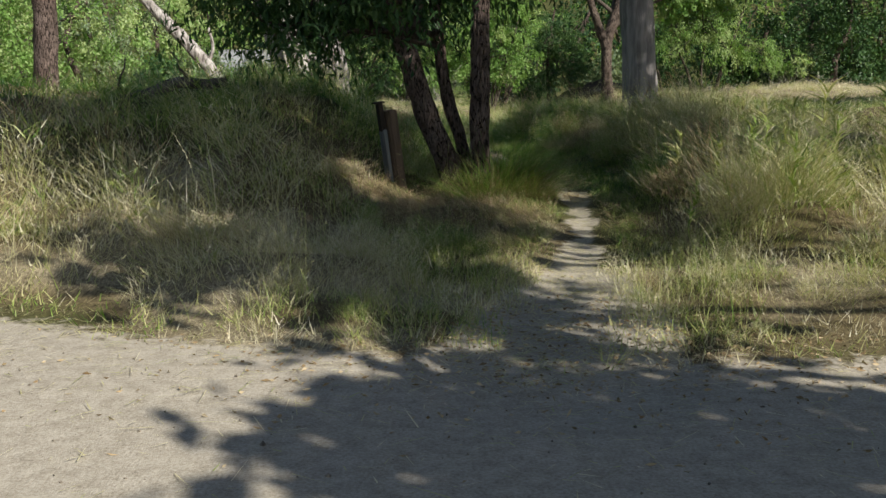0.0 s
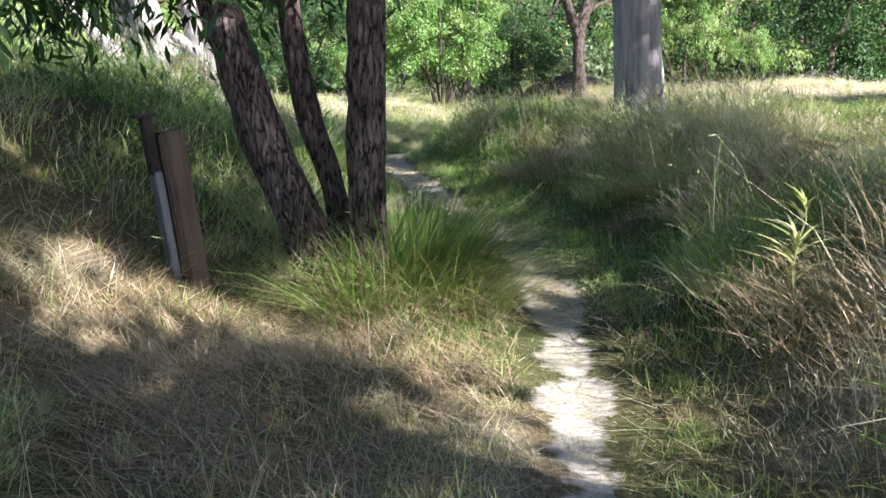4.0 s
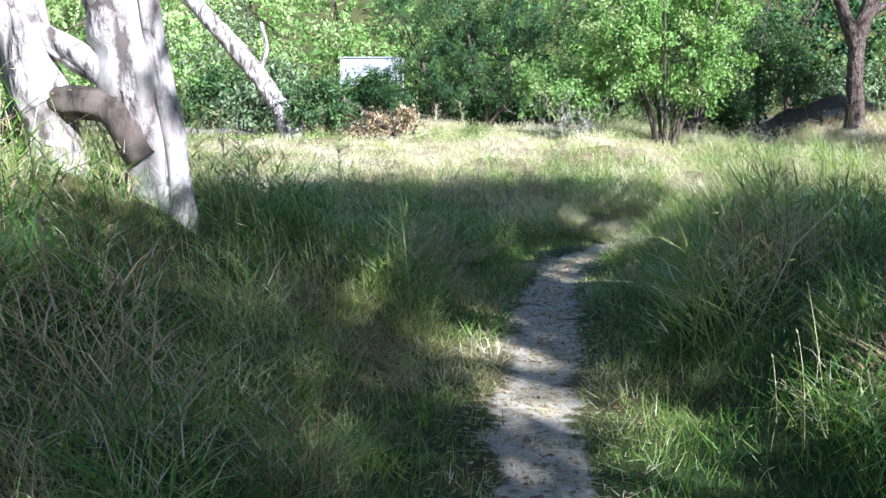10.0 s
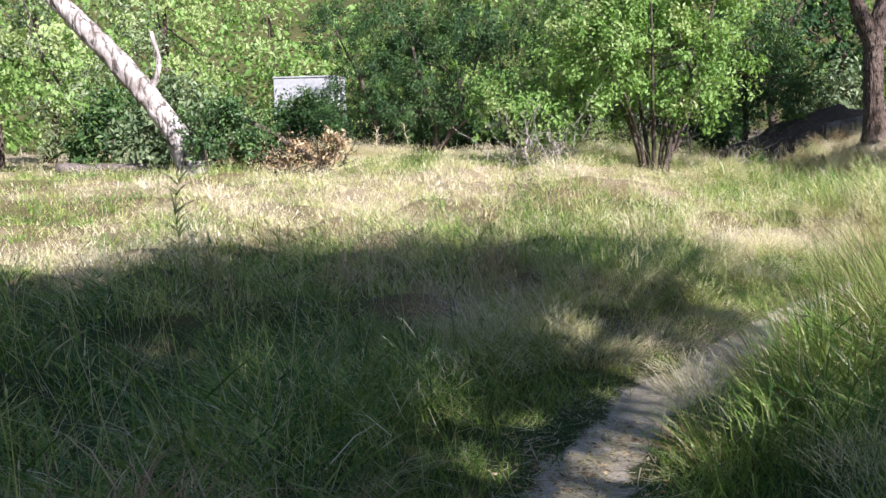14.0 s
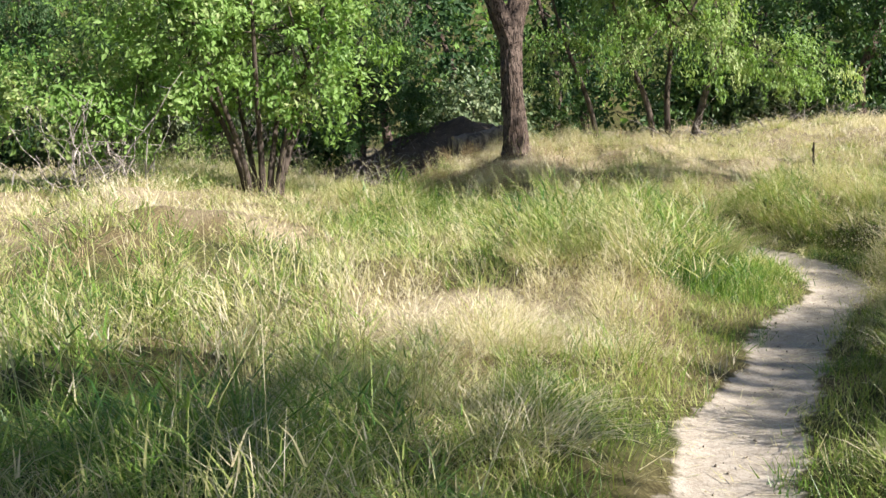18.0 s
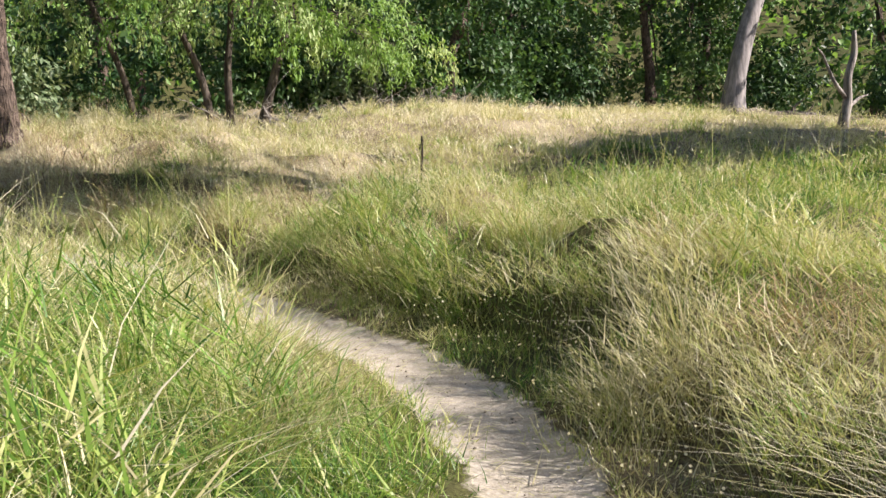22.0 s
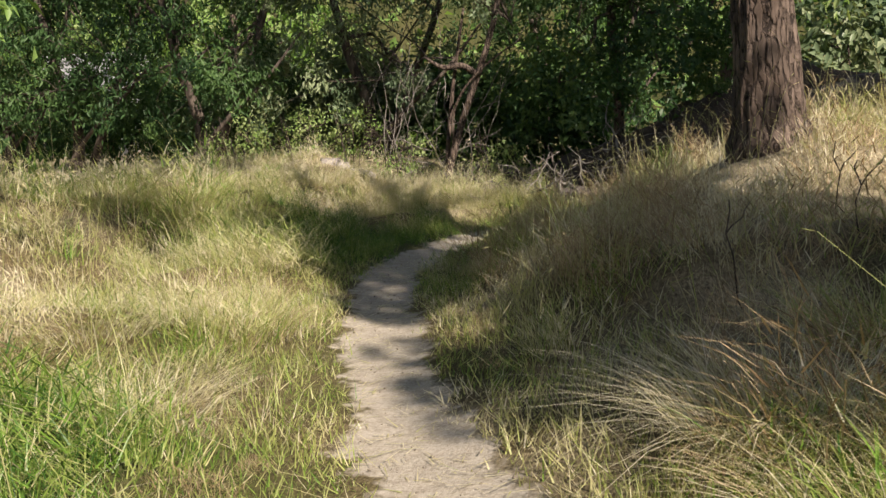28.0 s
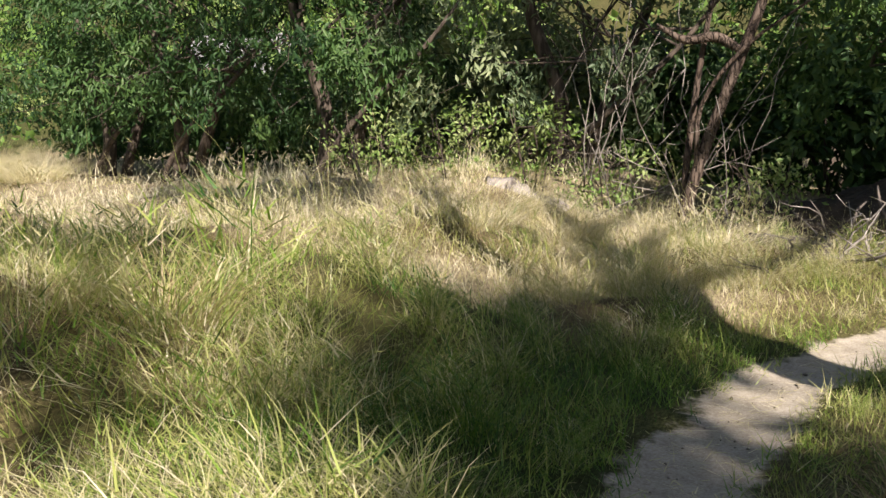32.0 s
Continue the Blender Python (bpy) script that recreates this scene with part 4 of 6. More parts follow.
# ---- woods round the meadow ----
FAR = [(-34, 40), (-30, 50), (-24, 57), (-19, 52), (-18.5, 65), (-20, 57), (-5.5, 69), (9, 68), (12, 73), (16, 68), (19, 61), (20, 74), (24, 65), (28, 70), (26, 59), (30, 62), (36, 58), (36, 67), (42, 54), (41, 46), (45, 38), (-26, 34), (-22, 44), (22, 56), (32, 57), (-19, 84), (-13, 86), (-8, 80),
       (-14, -14), (-4, -17), (6, -15), (16, -12), (24, -4), (-24, -8), (-32, 8), (-27, 21), (29, 7), (31, 18), (34, 28)]
for k, (bx, by) in enumerate(FAR):
    r = np.random.default_rng(100 + k)
    s = r.uniform(0.85, 1.25)
    fine = -24 < bx < 40 and 40 < by < 66 and k < 29
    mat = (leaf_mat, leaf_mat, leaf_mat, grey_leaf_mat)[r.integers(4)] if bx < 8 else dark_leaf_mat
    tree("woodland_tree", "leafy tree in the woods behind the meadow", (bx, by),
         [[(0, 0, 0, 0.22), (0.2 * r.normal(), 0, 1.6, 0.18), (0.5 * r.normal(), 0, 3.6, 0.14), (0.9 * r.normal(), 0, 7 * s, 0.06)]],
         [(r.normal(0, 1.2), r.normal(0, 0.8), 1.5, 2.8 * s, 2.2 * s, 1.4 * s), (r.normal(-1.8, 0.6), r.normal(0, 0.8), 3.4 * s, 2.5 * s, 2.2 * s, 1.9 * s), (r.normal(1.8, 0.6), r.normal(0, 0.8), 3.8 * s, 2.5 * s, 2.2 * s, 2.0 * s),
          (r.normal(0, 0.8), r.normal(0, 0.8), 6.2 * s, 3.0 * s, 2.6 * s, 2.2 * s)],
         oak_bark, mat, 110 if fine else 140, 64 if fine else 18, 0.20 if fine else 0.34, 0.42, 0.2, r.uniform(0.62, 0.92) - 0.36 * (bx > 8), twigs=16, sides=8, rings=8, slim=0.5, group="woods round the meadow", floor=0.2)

tree("woodland_tree", "sunlit green tree with low boughs beside the old oak", (6.3, 60.2),
     [[(0, 0, 0, 0.12), (0.1, 0, 1.6, 0.1), (0.0, 0, 3.4, 0.08), (0.4, 0, 6.5, 0.04)]],
     [(-0.9, -1.0, 2.0, 1.7, 1.2, 0.9), (0.9, -1.0, 2.1, 1.5, 1.2, 0.9), (-0.6, -0.6, 3.0, 1.9, 1.6, 1.3), (1.3, -0.4, 3.2, 1.7, 1.6, 1.3), (0.2, 0.2, 5.0, 2.4, 2.2, 1.6), (-1.6, 0.3, 4.6, 1.8, 1.7, 1.4)],
     dark_bark, dark_leaf_mat, 330, 56, 0.12, 0.25, 0.3, 0.6, sides=14, rings=12, floor=0.9)
tree("woodland_tree", "dark slim-trunked tree in the shade west of the road", (-7.8, 19.6),
     [[(0, 0, 0, 0.24), (0.05, 0, 1.4, 0.22), (0.0, 0, 3.0, 0.2), (-0.2, 0, 5.5, 0.1)]],
     [(-0.5, 0, 4.8, 2.2, 2.0, 1.6), (0.8, 0.8, 5.6, 2.0, 2.0, 1.4)], dark_bark, dark_leaf_mat, 160, 18, 0.24, 0.4, 0.3, 0.5, sides=24, ridge=0.15, rings=24, floor=3.4)

# low dark bushes at the woods' edge
for k, (bx, by, w) in enumerate([(17.5, 58.5, 1.8), (20.5, 58.0, 2.0), (23.5, 57.5, 1.8), (28.5, 58.5, 2.2), (31.0, 60.5, 2.2), (35.5, 54.5, 2.2), (38.5, 50.5, 2.2), (10.8, 62.5, 2.0), (13.5, 66.0, 2.2), (-4.5, 66, 2.4), (-12.0, 50.5, 1.6), (-15, 53, 1.8), (-13.4, 72.5, 1.5), (-15.6, 73.0, 1.3), (-7.2, 65.0, 2.6), (-12.5, 66.5, 1.2), (0.4, 62.6, 1.3), (2.6, 63.2, 1.3), (4.9, 62.9, 1.2), (-2.4, 63.0, 1.4)]):
    tree("bush", "low dark bush at the edge of the woods", (bx, by),
         [[(0.2 * math.cos(a), 0.2 * math.sin(a), 0, 0.04), (0.5 * math.cos(a), 0.4 * math.sin(a), 0.8, 0.03), (w * 0.5 * math.cos(a), w * 0.4 * math.sin(a), 1.6, 0.015)] for a in (0.4, 2.4, 4.5)],
         [(-0.5 * w, 0, 0.9, w * 0.8, w * 0.7, 0.9), (0.5 * w, 0, 1.1, w * 0.8, w * 0.7, 1.1), (0, 0.2, 1.9, w * 0.8, w * 0.7, 1.0)],
         twig_mat, (dark_leaf_mat, grey_leaf_mat, dark_leaf_mat)[k % 3 if by < 64 else 0], 200, 18, 0.22, 0.3, 0.2, 0.5, twigs=12, sides=5, rings=6, slim=0.45, floor=0.05, group="bushes at the edge of the woods")


# ---- added out-of-view shade trees beside the road and east of the trail ----
def unseen_shade_tree(foot, spots, tall_to):
    """An added, unseen tree whose boughs stand, towards the sun, above the spots to be shaded (x, y, bough height,
    radius).
    """
    lean = sun_dir / sun_dir.z
    lobes = [(x + lean.x * z - foot[0], y + lean.y * z - foot[1], z, r, r, 0.7) for x, y, z, r in spots]
    area = sum(r * r for _, _, _, r in spots)
    tree("unseen_shade_tree", "unseen added tree with boughs set to cast shade on the ground", foot,
         [[(0, 0, 0, 0.22), (0.1, 0, 2, 0.19), (0.0, 0.2, 4, 0.16), (0.2, 0.2, tall_to, 0.07)]], lobes,
         oak_bark, dark_leaf_mat, int(35 * area), 14, 0.30, 0.30, 0.2, 0.45, twigs=24, sides=10, rings=10, slim=0.55, floor=3.2, group="shade trees")


# spots are where shadow is wanted; the trees themselves are added to cast it
unseen_shade_tree((10.5, -2.2), [(1.0, 4.4, 5.0, 1.3), (1.5, 2.7, 5.2, 1.4), (3.4, 2.4, 5.0, 0.7), (0.1, 3.6, 5.1, 0.9), (0.4, 4.9, 5.2, 0.9)], 5.6)
unseen_shade_tree((13.0, 0.5), [(-0.8, 8.2, 7.5, 1.1), (0.3, 6.5, 7.2, 0.9), (0.2, 10.9, 7.6, 0.7), (1.35, 9.6, 7.6, 0.5), (0.7, 13.2, 7.9, 0.5), (-1.4, 10.2, 7.8, 1.7), (-3.4, 10.8, 7.6, 1.3), (-0.9, 7.3, 7.5, 0.8), (0.1, 8.0, 7.5, 0.7), (-2.5, 7.9, 7.7, 0.9), (-0.2, 9.6, 7.4, 0.75)], 8.0)
unseen_shade_tree((17.0, 5.0), [(-8.0, 14.2, 11.2, 2.0), (0.9, 15.4, 11.2, 0.5), (2.9, 11.6, 10.8, 0.9), (2.2, 14.4, 10.8, 0.8), (3.0, 15.3, 10.8, 0.7), (4.3, 12.3, 10.8, 0.9), (-4.4, 15.6, 11.3, 1.7), (-5.8, 13.4, 11, 2.0), (-2.6, 13.6, 11.4, 1.9), (-0.9, 14.9, 11, 0.8), (3.0, 16.1, 10.6, 0.9), (2.9, 13.5, 10.8, 0.9), (3.9, 14.4, 10.8, 0.8), (-4.2, 11.2, 11, 1.2), (2.6, 12.7, 10.9, 0.7), (3.5, 13.6, 10.7, 0.8), (2.4, 15.2, 10.9, 0.5)], 11.5)
unseen_shade_tree((18.0, 9.0), [(0.9, 18.0, 11, 0.9), (-2.0, 17.4, 11, 1.3), (-0.6, 20.4, 11.3, 1.5), (3.4, 17.6, 11, 0.9), (1.6, 22.4, 10.8, 1.6), (4.4, 20.6, 11, 0.7), (2.7, 19.6, 11.1, 0.6), (2.3, 16.6, 11, 0.7), (1.1, 16.3, 11, 0.5), (-5.0, 17.5, 11.4, 1.4), (-1.6, 19.7, 11.1, 1.1), (-0.8, 18.5, 11.1, 0.4), (-2.3, 22.9, 11, 0.8), (-1.3, 22.2, 11, 0.65), (2.2, 18.3, 11, 0.7), (-2.6, 21.6, 11.0, 0.8), (-0.3, 23.8, 10.6, 1.2)], 11.5)
unseen_shade_tree((15.0, 17.0), [(-0.1, 25.0, 9, 1.0), (-1.6, 24.6, 9.2, 0.9), (-2.0, 24.1, 9.0, 0.8), (-2.7, 24.6, 9.1, 0.9), (1.6, 24.8, 9.0, 0.6), (-2.2, 24.8, 9.2, 1.7), (0.9, 27.0, 9.1, 0.35), (2.7, 25.4, 9, 1.3), (-0.2, 27.4, 9, 1.4), (1.0, 29.2, 9.2, 0.55), (2.0, 29.7, 9.1, 0.6), (2.1, 30.3, 9.0, 0.5), (2.7, 30.9, 9.0, 0.4), (0.3, 30.7, 9.2, 0.5), (-0.9, 30.3, 9.3, 1.3), (0.1, 28.5, 9.2, 0.9), (-1.3, 28.7, 9.3, 1.0), (-0.4, 31.6, 9.1, 0.6), (-0.8, 25.5, 9.3, 0.85), (-1.9, 26.7, 9.1, 0.9), (-3.2, 27.6, 9.3, 1.3), (-3.4, 30.0, 9.4, 1.2)], 9.6)
unseen_shade_tree((19.0, 25.0), [(5.5, 32.6, 9, 0.6), (6.0, 33.6, 9.1, 0.4)], 9.6)
unseen_shade_tree((26.0, 37.2), [(15.0, 44.0, 7, 1.3), (17.4, 44.6, 7.2, 1.9), (20.2, 45.4, 7, 2.1), (22.6, 46.2, 7, 2.1), (20.0, 43.0, 6.8, 1.6), (25, 46.6, 7, 2.2), (16.4, 45.5, 7.1, 1.5), (18.6, 45.7, 7.0, 1.7), (21.2, 44.4, 6.9, 1.6)], 7.5)
unseen_shade_tree((18.5, 38.5), [(-0.7, 56.6, 15.2, 1.2), (-2.3, 57.2, 15.2, 1.1), (8.8, 58.4, 15, 1.4), (6.9, 58.9, 15, 1.2), (0.3, 52.4, 15.2, 0.9), (2.3, 50.0, 15, 0.5), (7.9, 45.5, 8.8, 0.65), (7.8, 46.6, 9, 0.6), (8.4, 44.7, 8.8, 0.5), (8.5, 46.2, 9, 0.8), (7.3, 46.8, 8.9, 0.4), (8.9, 47.4, 9, 0.5), (9.0, 45.2, 8.8, 0.6), (7.5, 48.0, 9.2, 0.75), (6.2, 48.7, 9.4, 1.0), (5.4, 50.6, 9.6, 0.7), (7.5, 47.5, 9.1, 0.6), (6.7, 49.9, 9.5, 0.9), (4.1, 51.2, 15, 0.9), (4.1, 52.3, 15.1, 1.0), (4.3, 53.0, 15.2, 0.5), (5.4, 49.3, 9.3, 0.6), (7.6, 46.3, 9.0, 0.5), (7.6, 45.9, 9.0, 0.5), (4.7, 50.0, 9.5, 0.55), (7.8, 47.2, 9.1, 0.6), (7.7, 45.6, 9.0, 0.6), (8.1, 46.3, 9.1, 0.6), (7.8, 60.4, 15, 1.4)], 15.2)

# ---- grass ----
meadow("trail_grass", "mixed green and straw grass along the trail", 65000, (-4, 4.5), (12, 57), 0.13, 2.5, 0.0055, 9, 0.06, 2)
meadow("meadow_grass", "tall mixed green and straw meadow grass", 110000, (-13, 4.5), (20, 62), 2.3, 11.0, 0.0085, 9, 0.09, 2)
meadow("far_meadow_grass", "pale dry grass across the far meadow", 60000, (-34, 6), (44, 70), 10.5, 45.0, 0.016, 8, 0.16, 2, 0.9)
turf("trail_turf", "thick short green and straw grass along the trail", 210000, (-4, 4.5), (12, 57), 0.15, 2.1, 0.0065)
turf("meadow_turf", "thick soft grass beside the trail", 190000, (-5.5, 4.5), (13.5, 60), 2.0, 5.2, 0.009)
turf("outer_turf", "soft grass filling the meadow", 120000, (-12, 4.5), (19, 61), 5.0, 10.0, 0.014)
turf("west_turf", "pale bleached grass of the western meadow", 110000, (-15, 25), (-2, 56), 6.0, 22.0, 0.014)
turf("east_turf", "pale grass rising to the eastern woods", 110000, (10, 36), (30, 60), 6.0, 26.0, 0.015)
turf("far_turf", "thin pale grass over the far meadow", 50000, (-30, 8), (36, 82), 9.5, 30.0, 0.026)


# short green and yellow grass of the verges
n = 150000
k = rng.integers(0, len(TRAIL_FINE) - 1, n)
wide = rng.uniform(0.16, 1.35, n) * rng.choice((-1, 1), n)
way = np.gradient(TRAIL_FINE, axis=0)[k]
way = way / np.linalg.norm(way, axis=1)[:, None]
x, y = TRAIL_FINE[k, 0] + way[:, 1] * wide + rng.normal(0, 0.12, n), TRAIL_FINE[k, 1] - way[:, 0] * wide + rng.normal(0, 0.12, n)
d = trail_distance(x, y)[0]
keep = (d > 0.20 + 0.26 * vnoise(x * 3.1 + 5, y * 3.1) ** 1.5) & (y > road_edge(x) + 0.3) & (rng.random(n) > 0.6 * worn(x, y)) & (rng.random(n) < 0.25 + 1.1 * vnoise(x * 2.3 + 60, y * 2.3))
x, y, d = x[keep], y[keep], d[keep]
n = len(x)
base = np.stack([x, y, cover_z(x, y, d) - 0.015 - 0.03 * step(0.45, 0.2, d)], -1)
h = rng.gamma(4.0, 0.024, n) * (0.5 + 0.6 * step(0.25, 0.6, d)) * (0.6 + 0.8 * vnoise(x * 1.7, y * 1.7 + 44))
lawn = part("verge_grass", blade_mesh("verge_grass", base, h + 0.02, rng.uniform(0.004, 0.009, n), rng.uniform(0, 6.28, n), np.abs(rng.normal(0.3, 0.3, n)), np.abs(rng.normal(0.2, 0.25, n)),
                                      0.30 + 0.55 * dryness(x, y) * 0.8 + 0.35 * (vnoise(x * 1.9 + 7, y * 1.9) - 0.5) + rng.normal(0, 0.13, n), 1), grass_mat)
tagged(lawn, "short green and yellowing grass on the trail's verges", "grass", kind="stuff")

# small white seed puffs among the verge grass at the bend
n = 420
x, y = rng.normal(8.35, 0.45, n), rng.uniform(34.2, 40.5, n)
x = np.interp(y, TRAIL[:, 1], TRAIL[:, 0]) + np.abs(rng.normal(0.75, 0.3, n))
c = np.stack([x, y, cover_z(x, y) + rng.uniform(0.12, 0.34, n)], -1)
puff = part("verge_flowers", leaf_mesh("verge_flowers", np.repeat(c, 3, 0), np.full(3 * n, 0.016), np.full(3 * n, 0.013), rng.normal(0, 1, (3 * n, 3)), np.full(3 * n, 1.0)), grass_mat)
tagged(puff, "small white seed puffs in the shaded verge", "flowers", kind="stuff")


# ---- grass tussocks: upright, arching or lodged, from green to bleached ----
HUES = [(0.22, 0.12, 0.0075), (0.42, 0.20, 0.0068), (0.62, 0.38, 0.0058), (0.80, 0.55, 0.0050), (0.60, 0.3, 0.0052)]      # tone, share of dead leaves, width
HABITS = [(0.62, 0.22, 0.20), (0.52, 0.28, 0.45), (0.36, 0.36, 0.75)]                                 # height, radius, how far all comb one way


def tuft_arrays(n, hue, habit, fine):
    """A tussock round its own foot, combed towards +x: a dome of short crooked leaves at all heights, and some long arching ones."""
    (tone, share, wide), (high, broad, comb) = HUES[hue], HABITS[habit]
    a, rr = rng.uniform(0, 6.28, n), np.sqrt(rng.random(n))
    z = high * (1 - 0.75 * rr ** 2) * rng.random(n) ** 0.7 * 0.8
    lop = comb * 0.55 * z                                                   # the whole leans over
    base = np.stack([broad * rr * np.cos(a) + lop, broad * rr * np.sin(a), z - 0.04], -1)
    long = rng.random(n) < 0.07
    base[long] *= (0.6, 0.6, 0.0)
    h = np.where(long, high * rng.uniform(0.75, 1.3, n), rng.uniform(0.07, 0.21, n))
    az = np.where(rng.random(n) < 0.35 + 0.4 * comb, rng.normal(0, 0.9, n), a + rng.normal(0, 0.9, n))
    dead = rng.random(n) < share
    patch = 0.12 * np.sin(3 * a + hue) + 0.10 * np.sin(7 * z / high)
    hues = np.where(dead, rng.normal(0.84, 0.11, n), tone + patch + rng.normal(0, 0.13, n))
    ln = np.where(long, np.abs(rng.normal(0.18, 0.15, n)), rng.uniform(0.05, 1.0, n) + 0.3 * rr)
    cv = np.where(long, np.abs(rng.normal(0.35 + 0.5 * comb, 0.25, n)), rng.uniform(0.1, 1.1, n))
    w = wide * (0.85 if fine else 1.4) * rng.uniform(0.6, 1.5, n) * np.where(dead | long, 0.65, 1.0)
    return [blade_arrays(base[k], h[k], w[k], az[k], ln[k], cv[k], hues[k], 2, 0.10) for k in (~dead, dead)]


def tussock_places(cell, near, far, seed):
    """Jittered places, each with its scale, comb direction, hue and habit."""
    r = np.random.default_rng(seed)
    gx, gy = np.meshgrid(np.arange(-8, 16, cell), np.arange(5, 58, cell), indexing="ij")
    x, y = gx.ravel() + r.uniform(-0.45, 0.45, gx.size) * cell, gy.ravel() + r.uniform(-0.45, 0.45, gx.size) * cell
    d = trail_distance(x, y)[0]
    keep = (d > near) & (d < far) & (y > road_edge(x) + 0.4) & (r.random(len(x)) > 0.08 + worn(x, y)) & (((x - 7.4) / 4.4) ** 2 + ((y - 59.8) / 2.5) ** 2 > 1)
    x, y, d = x[keep], y[keep], d[keep]
    n = len(x)
    size = np.clip(tall(x, y, d) / 0.58, 0.25, 1.5) * r.uniform(0.75, 1.25, n)
    turn = 6.28 * fbm(x * 0.25 + 9, y * 0.25) + r.normal(0, 0.7, n)
    dry = dryness(x, y) + r.normal(0, 0.16, n)
    hue = np.digitize(dry, (0.30, 0.52, 0.74))
    hue = np.where(r.random(n) < 0.03 + 0.5 * step(0.54, 0.68, fbm(x * 0.8 + 33, y * 0.8 + 71)) * (1 - 0.85 * step(31, 33, y) * step(43, 41.5, y)) * (1 - 0.8 * step(44, 46, y) * step(6.6, 5.8, x)) + 0.75 * step(5.6, 6.2, x) * step(43.5, 45, y) * step(9.6, 8.6, x) + 0.6 * np.exp(-((x - 0.9) / 0.8) ** 2 - ((y - 31.0) / 0.7) ** 2), 4, hue)
    flat = fbm(x * 0.7 + 70, y * 0.7 + 20) + r.normal(0, 0.12, n)
    habit = np.digitize(flat + 0.22 * step(44, 46, y) * step(6.4, 5.6, x) * step(50.2, 49.4, y), (0.42, 0.58))
    return np.stack([x, y, cover_z(x, y, d), size, turn, hue, habit], -1), d


TUFT_LABELS = ("green", "green and straw", "straw-coloured", "bleached", "old brown")
TUFT_HABITS = ("upright", "arching", "lodged")
tufts = {(h, k, s): tuft_arrays(440 if s == 3 else 130, h, k, s == 3) for h in range(5) for k in range(3) for s in (3, 2)}
shared = {key: [mesh_from("growth", v, t, tone=hue) for v, t, hue in both] for key, both in tufts.items() if key[2] == 3}
for key, both in shared.items():
    for me in both:
        me.materials.append(straw_mat if key[0] == 4 else grass_mat)
field = {}
spots, off = tussock_places(0.56, 0.45, 2.4, 5)
rank = np.argsort(np.argsort(off))
for k, (x, y, z, size, turn, hue, habit) in enumerate(spots):
    if rank[k] < 220:                 # nearest the trail: things of their own
        ob = new("grass_tussock")
        ob.matrix_world = pose(x, y, z, 0, 0, math.degrees(turn)) @ Matrix.Diagonal((size, size, size * 1.05, 1))
        tagged(ob, f"{TUFT_HABITS[int(habit)]} {TUFT_LABELS[int(hue)]} grass tussock beside the dirt trail", "grass", "tussocks along the trail")
        for name, me in zip(("living_growth", "dead_growth"), shared[int(hue), int(habit), 3]):
            new(name, me).parent = ob
    else:
        field.setdefault((3, hue == 4), []).append(spots[k])
for spot in tussock_places(0.66, 2.4, 6.5, 6)[0]:
    field.setdefault((2, spot[5] == 4), []).append(spot)
for segs, old, name, label in ((3, False, "tussock_meadow", "mixed grass tussocks on both sides of the trail"), (2, False, "outer_tussocks", "grass tussocks farther off in the meadow"),
                               (3, True, "brown_tussocks", "old brown grass tussocks beside the trail"), (2, True, "outer_brown_tussocks", "old brown grass tussocks farther off")):
    vs, ts, hs, count = [], [], [], 0
    for x, y, z, size, turn, hue, habit in field[segs, old]:
        c, sn = math.cos(turn) * size, math.sin(turn) * size
        for v, t, h in tufts[int(hue), int(habit), segs]:
            vs.append(np.stack([x + c * v[:, 0] - sn * v[:, 1], y + sn * v[:, 0] + c * v[:, 1], z + 1.05 * size * v[:, 2]], -1))
            ts.append(t + count)
            hs.append(h)
            count += len(v)
    tagged(part(name, mesh_from(name, np.vstack(vs), np.vstack(ts), tone=np.concatenate(hs)), straw_mat if old else grass_mat), label, "grass", kind="stuff")


# leafy cover of the far hillside
n = 70000
a, rr = rng.uniform(-1.0, 4.2, n), rng.uniform(58, 120, n)
x, y = 3 + rr * np.cos(a), 28 + rr * np.sin(a)
keep = (fbm(x * 0.06, y * 0.06) > 0.30) & (y > 5)
x, y = x[keep], y[keep]
n = len(x)
p = np.stack([x, y, ground_z(x, y) + rng.uniform(0.0, 7.0, n) * (0.3 + vnoise(x * 0.25, y * 0.25))], -1)
ln = rng.uniform(0.35, 0.8, n)
hill = part("hillside_woods", leaf_mesh("hillside_woods", p, ln, ln * 0.6, rng.normal(0, 1, (n, 3)), 0.35 + 0.4 * vnoise(x * 0.15, y * 0.15) + rng.normal(0, 0.1, n)), leaf_mat)
tagged(hill, "green scrub covering the far hillside", "woods", kind="stuff")


